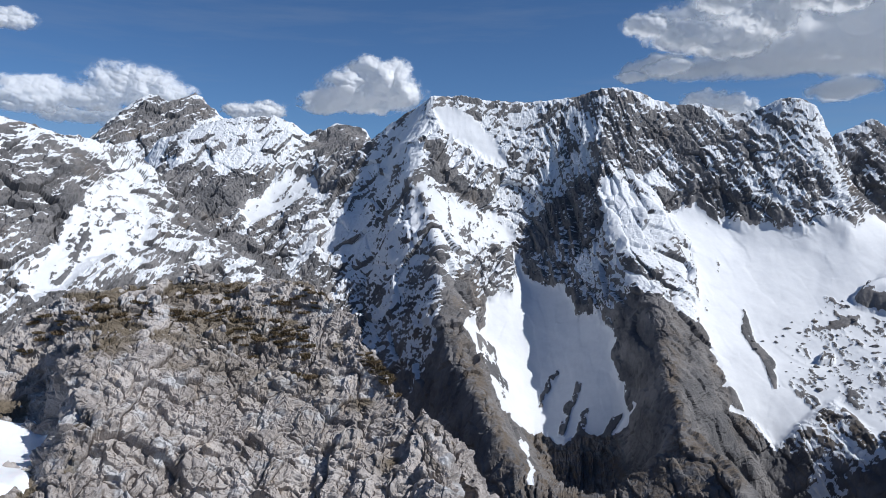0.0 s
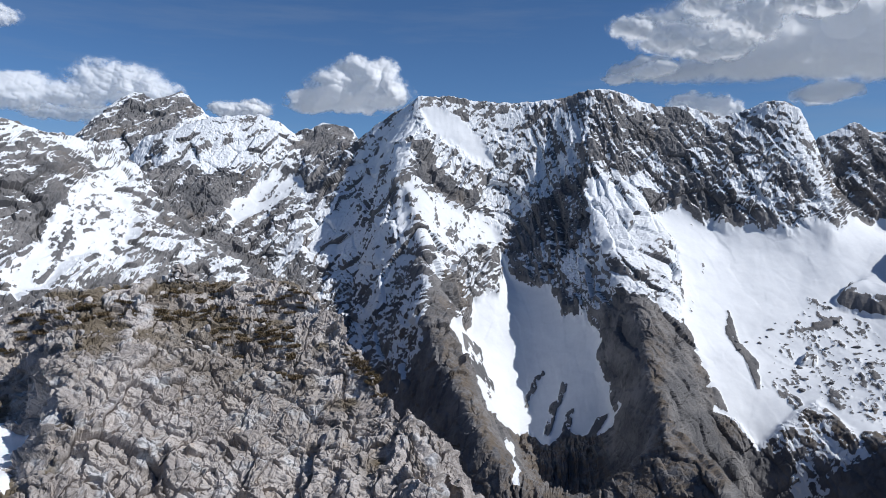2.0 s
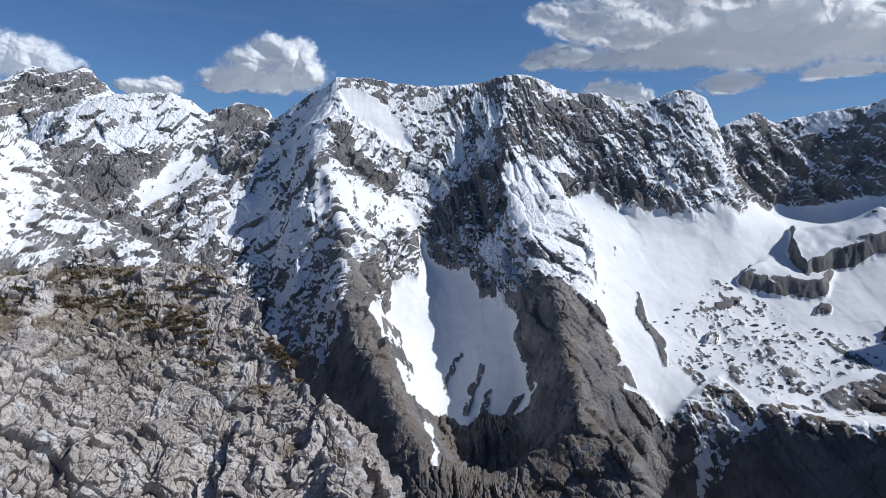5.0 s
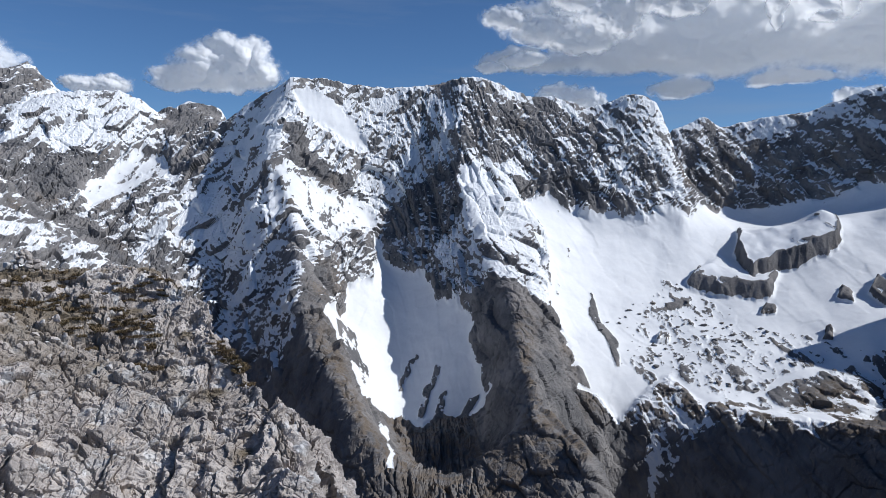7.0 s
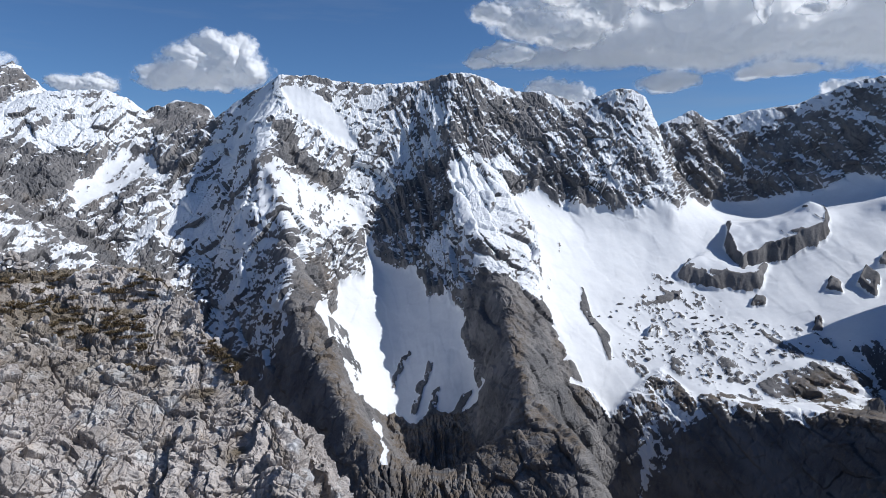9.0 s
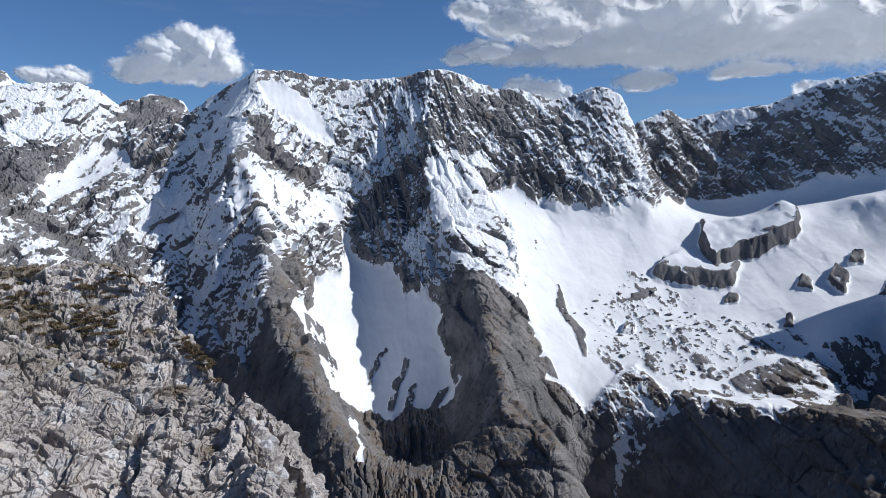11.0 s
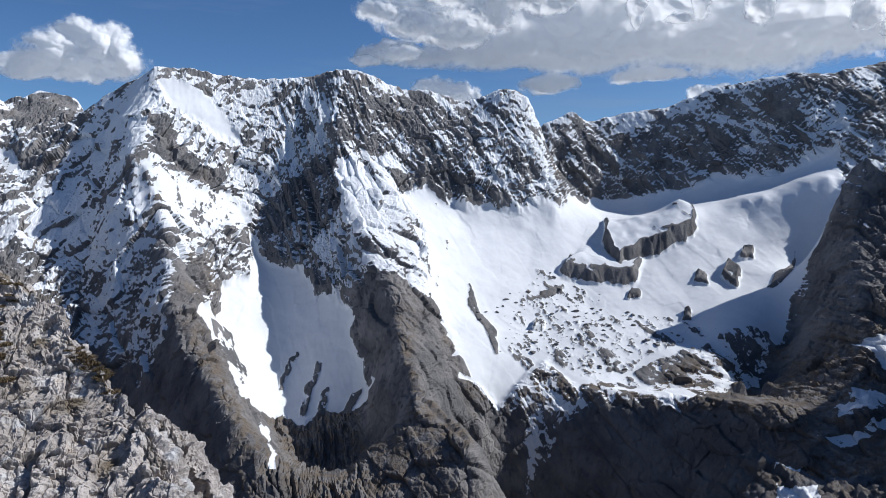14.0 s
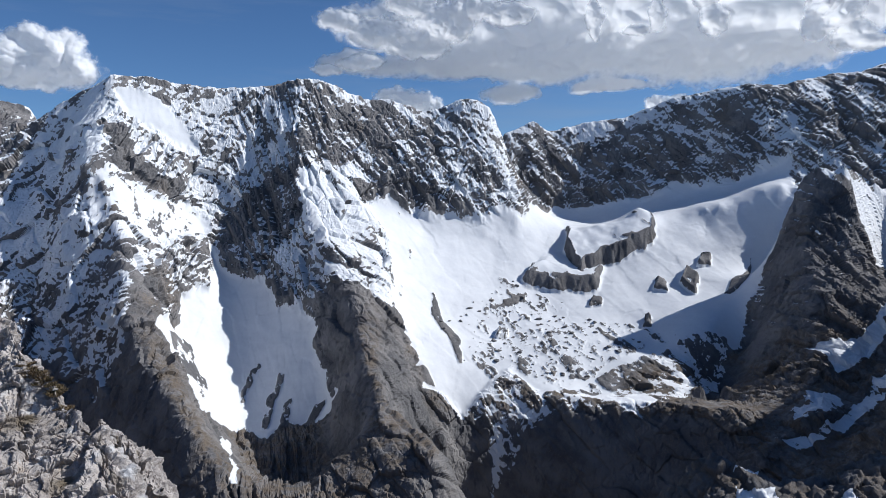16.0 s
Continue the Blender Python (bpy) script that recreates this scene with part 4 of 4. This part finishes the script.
def limestone_material():
    m, t = material("weathered_limestone")
    n = Net(t)
    blotch = n.noise(0.55, 5, 0.6)
    grain = n.noise(7.0, 6, 0.7)
    speck = n.noise(28.0, 3, 0.6)
    rock = n.mix(n.ramp(blotch, 0.35, 0.66), (0.285, 0.254, 0.234), (0.50, 0.453, 0.42))
    rock = n.mix(n.ramp(n.noise(0.9, 4, 0.6, None, 0.6), 0.54, 0.66, 0, 0.75), rock, (0.58, 0.58, 0.585))
    rock = n.mix(n.ramp(n.noise(1.3, 4), 0.57, 0.72, 0, 0.5), rock, (0.47, 0.385, 0.30))
    rock = n.mix(n.ramp(grain, 0.52, 0.70, 0, 0.6), rock, (0.25, 0.225, 0.21))
    rock = n.mix(n.ramp(speck, 0.54, 0.68, 0, 0.6), rock, (0.62, 0.60, 0.575))
    earth = n.math("MULTIPLY", n.attr("shelf"), n.ramp(n.math("ADD", n.attr("hollow"), n.math("MULTIPLY", n.noise(2.2, 5, 0.7), 0.5)), 0.10, 0.28, 0.0, 0.9))
    rock = n.mix(earth, rock, n.mix(grain, (0.085, 0.066, 0.042), (0.19, 0.15, 0.098)))
    height = n.math("ADD", n.math("MULTIPLY", n.noise(6.0, 8, 0.75), 1.0), n.math("MULTIPLY", n.voronoi(9.0), 0.5))
    n.surface(rock, 0.92, n.bump(height, 0.045, 1.0), 0.2)
    return m


LIMESTONE = limestone_material()
KX, KY, KZ, KBASE = build_knoll(LIMESTONE)


def knoll_spot(az, el):
    """The point of the knoll's surface met from the viewpoint at this bearing and height angle."""
    i = int(np.argmin(np.abs(ROCK_AZ - az)))
    slope = np.degrees(np.arctan2(KZ[i], np.hypot(KX[i], KY[i])))
    hits = np.nonzero(slope > el)[0]
    j = int(hits[0]) if len(hits) else len(ROCK_R) // 2
    return Vector((KX[i, j], KY[i, j], KZ[i, j]))


def knoll_drop(x, y):
    i = int(np.argmin(np.abs(ROCK_AZ - math.degrees(math.atan2(x, y)))))
    j = int(np.argmin(np.abs(ROCK_R - math.hypot(x, y))))
    return Vector((KX[i, j], KY[i, j], KZ[i, j]))


# snow left in the hollow beside the knoll
def near_snow_material():
    m, t = material("old_firn_snow")
    n = Net(t)
    color = n.mix(n.noise(1.2, 5), (0.80, 0.82, 0.85), (0.90, 0.905, 0.91))
    color = n.mix(n.ramp(n.noise(9.0, 5, 0.7), 0.62, 0.75, 0, 0.35), color, (0.55, 0.53, 0.50))
    node = n.surface(color, 0.6, n.bump(n.noise(3.5, 6, 0.6), 0.06, 0.6), 0.3)
    node.inputs["Subsurface Weight"].default_value = 0.15
    node.inputs["Subsurface Radius"].default_value = (0.05, 0.08, 0.1)
    return m


def build_snow_patch():
    az, rr = np.linspace(-40, -26.5, 130), np.linspace(20, 31, 150)
    A, R = np.meshgrid(np.radians(az), rr, indexing="ij")
    x, y = R * np.sin(A), R * np.cos(A)
    ring = [p[:2] for p in ROCK_SHAPE["hollow"]]
    p = np.stack([x, y, 0 * x], -1).reshape(-1, 3)
    wx = x + 0.25 * fbm(p, 1.5, 3).reshape(x.shape)
    w = in_zone(wx, y, ring, 0.45)
    z = rock_base(x, y) + 0.08 * fbm(p + 9, 2.0, 3).reshape(x.shape) - 1.15 + 1.3 * np.sqrt(w)
    tagged(grid_object("snow_patch", x, y, z, quads(130, 150), {}, near_snow_material()), "smooth old snow patch lying against the limestone knoll", "snow")


build_snow_patch()


# loose stones
def stone_mesh(seed, flat):
    rng = random.Random(seed)
    bm = bmesh.new()
    bmesh.ops.create_icosphere(bm, subdivisions=2, radius=1)
    cuts = [(Vector((rng.uniform(-1, 1), rng.uniform(-1, 1), rng.uniform(-0.7, 1))).normalized(), rng.uniform(0.35, 0.72)) for _ in range(14)]
    off = Vector((seed * 3.1, 0, 0))
    for v in bm.verts:
        for way, d in cuts:
            over = v.co.dot(way) - d
            if over > 0:
                v.co -= way * over * 0.92
        v.co += v.co.normalized() * (0.10 * noise.noise(v.co * 2.2 + off) + 0.05 * noise.noise(v.co * 6 + off))
        v.co.z *= flat
    me = bpy.data.meshes.new("stone")
    bm.to_mesh(me)
    bm.free()
    me.materials.append(LIMESTONE)
    for key in ("hollow", "shelf"):
        me.attributes.new(key, "FLOAT", "POINT")
    return me


STONES = [stone_mesh(k, 0.5 + 0.06 * k) for k in range(7)]


def stone(place, size, rng, parent=None):
    ob = new("stone", rng.choice(STONES))
    ob.matrix_world = pose(*place, rng.uniform(-25, 25), rng.uniform(-25, 25), rng.uniform(0, 360)) @ Matrix.Diagonal((size * rng.uniform(0.8, 1.3), size * rng.uniform(0.7, 1.0), size, 1))
    if parent:
        ob.parent = parent
        ob.matrix_parent_inverse = parent.matrix_world.inverted()
    return ob


def build_stones():
    rng = random.Random(21)
    for k in range(300):
        az, r = rng.uniform(-30.5, -5.0), rng.uniform(28.2, 34.3)
        spot = knoll_drop(r * math.sin(radians(az)), r * math.cos(radians(az)))
        if spot.z < -7.2:
            continue
        size = 0.06 + 0.2 * rng.random() ** 2.4
        tagged(stone((spot.x, spot.y, spot.z + size * 0.15), size, rng), "loose angular grey limestone rock lying on the knoll", "stone", "loose stones on the knoll")
    # the small cairn on the top
    top = knoll_spot(-18.85, -4.6)
    cairn = new("cairn")
    cairn.matrix_world = pose(top.x, top.y, top.z)
    bpy.context.view_layer.update()
    for ring, count, size, h in ((0.62, 9, 0.24, 0.03), (0.40, 7, 0.22, 0.20), (0.22, 5, 0.19, 0.38), (0.08, 2, 0.24, 0.55)):
        for k in range(count):
            a = 2 * math.pi * k / count + ring * 5
            stone((top.x + ring * math.cos(a), top.y + ring * math.sin(a), top.z + h + rng.uniform(-0.04, 0.04)), size * rng.uniform(0.8, 1.15), rng, cairn)
    tagged(cairn, "low heap of grey limestone rocks on the knoll's top", "cairn")


build_stones()

# boulders half sunk in the snow of the basin
BASIN_RING = [(974, 1836), (1062, 1765), (1177, 1557), (1251, 1428), (1141, 1441), (916, 1397), (829, 1532), (702, 1581), (713, 1713), (896, 1788)]


def build_boulders():
    rng = random.Random(77)
    kinds = []
    for me in STONES[:5]:
        dark = me.copy()
        dark.materials.clear()
        dark.materials.append(ALPINE)
        kinds.append(dark)
    px, py = np.array(BASIN_RING, float).T
    azs, rs = np.degrees(np.arctan2(px, py)), np.hypot(px, py)
    made = 0
    while made < 150:
        az, r = rng.uniform(azs.min(), azs.max()), rng.uniform(rs.min(), rs.max())
        x, y = r * math.sin(radians(az)), r * math.cos(radians(az))
        if in_zone(np.array([x]), np.array([y]), BASIN_RING, 1.0)[0] < 0.5:
            continue
        i = int(np.argmin(np.abs(AZ - az)))
        j = int(np.argmin(np.abs(np.hypot(LX[i], LY[i]) - r)))
        size = 2.2 + 8.0 * rng.random() ** 2.6
        ob = new("boulder", rng.choice(kinds))
        ob.matrix_world = pose(LX[i, j], LY[i, j], LZ[i, j] + 0.1 * size, rng.uniform(-15, 15), rng.uniform(-15, 15), rng.uniform(0, 360)) @ Matrix.Diagonal((size * rng.uniform(1.0, 1.9), size, size * 0.8, 1))
        tagged(ob, "dark weathered boulder half sunk in basin snow", "boulder", "boulders in the snow basin")
        made += 1


build_boulders()

# dry alpine grass
TURF_SPOTS = [(-22.37, -5.16, 0.67), (-26.30, -7.10, 0.79), (-25.02, -6.58, 0.67), (-23.35, -7.07, 0.79), (-16.45, -6.13, 0.63), (-15.45, -8.07, 0.67), (-13.79, -9.20, 0.90), (-12.09, -8.84, 0.67), (-11.45, -9.72, 0.56), (-17.69, -7.14, 0.56), (-19.49, -7.27, 0.45), (-27.73, -7.79, 0.56), (-10.78, -6.72, 0.67), (-15.05, -9.57, 0.56), (-18.87, -5.62, 0.45), (-4.25, -12.57, 0.49), (-6.01, -11.16, 0.40), (-10.83, -11.66, 0.49), (-12.91, -6.88, 0.49), (-29.46, -8.23, 0.45)]


def grass_material():
    m, t = material("dry_alpine_grass")
    n = Net(t)
    info = t.nodes.new("ShaderNodeObjectInfo")
    green = n.mix(info.outputs["Random"], (0.105, 0.082, 0.043), (0.145, 0.105, 0.062))
    color = n.mix(n.ramp(n.noise(6.0, 4), 0.4, 0.65), green, (0.21, 0.155, 0.095))
    n.surface(color, 0.85, None, 0.15)
    return m


def tuft_mesh(seed, mat):
    rng = random.Random(seed)
    verts, faces = [], []
    for _ in range(260):
        a, r = rng.uniform(0, 2 * math.pi), 0.5 * math.sqrt(rng.random())
        bx, by = r * math.cos(a), r * math.sin(a)
        b, lean, tall, wide = rng.uniform(0, 2 * math.pi), rng.uniform(0.03, 0.16), rng.uniform(0.16, 0.36) * (1.1 - r), rng.uniform(0.012, 0.026)
        tip = (bx + lean * math.cos(b) + 0.3 * bx, by + lean * math.sin(b) + 0.3 * by, tall)
        sx, sy = -math.sin(b) * wide, math.cos(b) * wide
        mx, my, mz = bx + 0.35 * (tip[0] - bx), by + 0.35 * (tip[1] - by), tall * 0.62
        k = len(verts)
        verts += [(bx - sx, by - sy, -0.06), (bx + sx, by + sy, -0.06), (mx + sx, my + sy, mz), (mx - sx, my - sy, mz), tip]
        faces += [(k, k + 1, k + 2, k + 3), (k + 3, k + 2, k + 4)]
    me = bpy.data.meshes.new("grass_tuft")
    me.from_pydata(verts, [], faces)
    me.materials.append(mat)
    return me


def build_grass():
    rng = random.Random(5)
    mat = grass_material()
    kinds = [tuft_mesh(k, mat) for k in range(5)]
    for az, el, reach in TURF_SPOTS:
        mid = knoll_spot(az, el)
        for _ in range(4 + int(reach * 11)):
            a, r = rng.uniform(0, 2 * math.pi), reach * math.sqrt(rng.random())
            spot = knoll_drop(mid.x + r * 1.2 * math.cos(a), mid.y + r * 1.3 * math.sin(a))
            ob = new("grass_tuft", rng.choice(kinds))
            s = rng.uniform(0.25, 0.62)
            ob.matrix_world = pose(spot.x, spot.y, spot.z, rng.uniform(-12, 12), rng.uniform(-12, 12), rng.uniform(0, 360)) @ Matrix.Diagonal((s, s, s * rng.uniform(0.6, 0.9), 1))
            tagged(ob, "dry brownish-green alpine grass tuft between stones", "grass", "grass tufts on the knoll")


build_grass()

# ---- clouds: bearing, height angle, half width and half height of their billows in degrees ----
CLOUDS = []
CLOUDS.append(("white cumulus cloud with a flat grey base", 4500, [(-4.13, 9.70, 2.75, 1.60), (-6.32, 8.91, 4.08, 0.98), (-5.65, 11.02, 2.22, 1.33), (-8.49, 8.53, 2.44, 0.62), (-5.88, 9.76, 4.21, 1.15), (-4.13, 10.84, 2.00, 1.51), (-7.18, 10.16, 2.22, 1.24), (-9.34, 9.19, 1.77, 0.71), (-3.26, 9.79, 1.33, 1.24)]))
CLOUDS.append(("grey-topped cumulus bank in hazy sky", 4700, [(-22.86, 9.48, 3.77, 1.60), (-20.97, 9.00, 2.44, 1.15), (-26.33, 8.39, 4.88, 0.98), (-29.76, 8.14, 3.99, 1.06), (-29.07, 9.01, 2.66, 0.80)]))
CLOUDS.append(("low hazy white cloud strip above the crest", 4750, [(-27.58, 7.24, 1.77, 0.71), (-24.56, 7.30, 2.00, 0.75), (-26.18, 7.09, 3.11, 0.53)]))
CLOUDS.append(("small white cloud behind the crest", 4750, [(-15.23, 8.05, 1.69, 0.58), (-13.37, 8.11, 1.55, 0.75)]))
CLOUDS.append(("small torn hazy cloud scrap", 4600, [(-30.29, 13.17, 1.69, 0.75), (-31.90, 13.03, 1.77, 0.67)]))
CLOUDS.append(("small bright cumulus behind the crest", 3800, [(19.30, 8.42, 1.55, 0.89), (21.24, 8.11, 1.86, 1.06), (22.38, 7.65, 0.89, 0.80)]))
CLOUDS.append(("large cumulus cloud with bright ragged edges and grey underside", 4650, [(30.95, 13.62, 7.10, 2.22), (37.26, 13.32, 7.54, 2.66), (26.62, 12.50, 5.77, 2.22), (42.85, 12.93, 7.10, 2.75), (19.21, 13.74, 4.88, 2.13), (24.01, 14.36, 4.88, 2.66), (29.22, 14.67, 5.32, 2.00), (17.01, 10.84, 3.77, 0.98), (24.00, 11.09, 6.21, 1.55), (30.96, 11.17, 7.54, 2.00), (37.28, 11.32, 7.54, 2.66), (43.66, 11.12, 6.65, 2.88), (48.10, 11.89, 5.32, 2.66), (51.23, 12.66, 3.99, 2.66), (40.08, 14.30, 9.32, 2.66), (35.16, 15.60, 6.65, 2.44), (45.48, 14.57, 7.10, 2.66), (28.37, 8.73, 2.00, 0.98), (36.06, 8.93, 3.11, 0.62)]))
CLOUDS.append(("bright white ragged cumulus tufts before a grey cloud", 3900, [(15.41, 14.02, 1.86, 0.98), (18.34, 13.12, 2.75, 1.33), (21.16, 12.33, 2.66, 1.15), (23.57, 13.88, 2.57, 1.51), (25.53, 14.95, 2.22, 1.06), (28.57, 14.49, 2.13, 0.89), (21.00, 15.17, 2.13, 1.06), (17.02, 10.96, 2.00, 0.62), (14.43, 10.50, 1.33, 0.44)]))
CLOUDS.append(("tall thin white cloud tuft", 3900, [(34.84, 14.25, 0.71, 1.15), (35.02, 13.04, 0.44, 0.80)]))
CLOUDS.append(("torn white cloud tuft", 3900, [(38.00, 12.92, 1.15, 0.44), (39.40, 14.00, 0.62, 1.33)]))
CLOUDS.append(("puffy white cloud tuft", 3900, [(43.35, 13.38, 1.15, 1.24), (42.90, 14.83, 1.06, 0.89)]))
CLOUDS.append(("bright puffy cumulus tower at the end of a grey cloud", 4000, [(51.04, 13.22, 1.86, 1.77), (52.33, 11.37, 1.60, 1.06), (53.44, 10.78, 1.06, 0.62), (49.86, 12.08, 0.89, 0.98)]))
CLOUDS.append(("small white cloud scrap beside the crest", 3900, [(39.57, 7.68, 1.11, 0.62), (41.17, 7.69, 1.11, 0.62)]))


def cloud_material(name, most, through_share):
    """Bright water droplets that scatter and pass on the light; the cloud's depth says how much of the sky it covers."""
    m, t = material(name)
    n = Net(t)
    white = (0.985, 0.985, 0.985, 1)
    relief = n.bump(n.noise(0.006, 4, 0.5), 20, 0.12)
    lit = t.nodes.new("ShaderNodeBsdfDiffuse")
    passed = t.nodes.new("ShaderNodeBsdfTranslucent")
    for node in (lit, passed):
        node.inputs["Color"].default_value = white
        n.put(node.inputs["Normal"], relief)
    both = t.nodes.new("ShaderNodeMixShader")
    both.inputs[0].default_value = through_share
    t.links.new(lit.outputs[0], both.inputs[1])
    t.links.new(passed.outputs[0], both.inputs[2])
    clear = t.nodes.new("ShaderNodeBsdfTransparent")
    veil_mix = t.nodes.new("ShaderNodeMixShader")
    torn = n.math("MULTIPLY_ADD", n.noise(0.01, 6, 0.65), 0.9, -0.45)
    edge = n.math("MULTIPLY_ADD", n.math("SUBTRACT", 1.0, n.attr("cover")), torn, n.attr("cover"), True)
    n.put(veil_mix.inputs[0], n.math("MULTIPLY", n.ramp(edge, 0.02, 0.95), most))
    t.links.new(clear.outputs[0], veil_mix.inputs[1])
    t.links.new(both.outputs[0], veil_mix.inputs[2])
    t.links.new(veil_mix.outputs[0], n.out.inputs[0])
    return m


CLOUD, THIN_CLOUD = cloud_material("cloud", 1.0, 0.4), cloud_material("thin_cloud", 0.62, 0.2)
DEEP_CLOUD = cloud_material("deep_cloud", 1.0, 0.5)


def build_clouds():
    """Each cloud is a billowing body, deep in the middle and thinning out to its torn edge."""
    for k, (label, dist, billows) in enumerate(CLOUDS):
        lumps = np.array(billows)
        pad = 0.9
        lo, hi = (lumps[:, :2] - lumps[:, 2:]).min(0) - pad, (lumps[:, :2] + lumps[:, 2:]).max(0) + pad
        step = 0.075 if hi[0] - lo[0] > 20 else 0.05
        az, el = np.arange(lo[0], hi[0], step), np.arange(lo[1], hi[1], step)
        A, E = np.meshgrid(az, el, indexing="ij")
        q = np.stack([A.ravel(), E.ravel() * 1.25, np.full(A.size, 7.0 * k)], -1)
        size = float(np.clip(np.median(lumps[:, 3]), 0.7, 2.0))
        wa = A + 0.42 * size * fbm(q, size * 1.3, 4, 0.5).reshape(A.shape)
        we = E + 0.34 * size * fbm(q + 40, size * 1.3, 4, 0.5).reshape(A.shape)
        deep, soft = np.zeros(A.shape), np.zeros(A.shape)
        for a, e, wide, high in billows:
            inside = np.maximum(0, 1 - ((wa - a) / (1.12 * wide)) ** 2 - ((we - e) / (1.12 * high)) ** 2)
            deep = deep + (inside ** 0.75 * np.radians(min(high, wide)) * dist) ** 3
            soft = np.maximum(soft, inside)
        puffs = -fbm(q + 90, size * 1.3, 3, 0.4, True).reshape(A.shape)
        body = np.cbrt(deep) * (0.7 if len(billows) > 9 else 1.0) * (1.0 + (0.16 if len(billows) > 9 else 0.3) * puffs)
        ragged = fbm(q + 130, size * 0.5, 5, 0.62).reshape(A.shape)
        cover = smooth(-0.08, 0.85, soft + 0.42 * ragged) * smooth(0, 0.06, soft)
        keep = soft > 0
        f = quads(*A.shape)
        f = f[keep.ravel()[f].any(1)]
        verts, faces, covers = [], [], []
        for way, share, flip in ((-1.0, 1.0, False), (0.45, 0.45, True)):
            r = dist + way * np.maximum(body, 0)
            x = r * np.cos(np.radians(E)) * np.sin(np.radians(A))
            y = r * np.cos(np.radians(E)) * np.cos(np.radians(A))
            faces.append((f[:, ::-1] if flip else f) + len(verts) * A.size)
            verts.append((x, y, r * np.sin(np.radians(E))))
            covers.append(cover if share == 1 else 0.95 * cover ** 3)
        x, y, z = (np.concatenate([v[c].ravel() for v in verts]) for c in range(3))
        mat = THIN_CLOUD if "haz" in label else DEEP_CLOUD if "large" in label else CLOUD
        tagged(grid_object("cloud", x, y, z, np.concatenate(faces), {"cover": np.concatenate([c.ravel() for c in covers])}, mat), label, "cloud", "clouds over the mountains")


build_clouds()
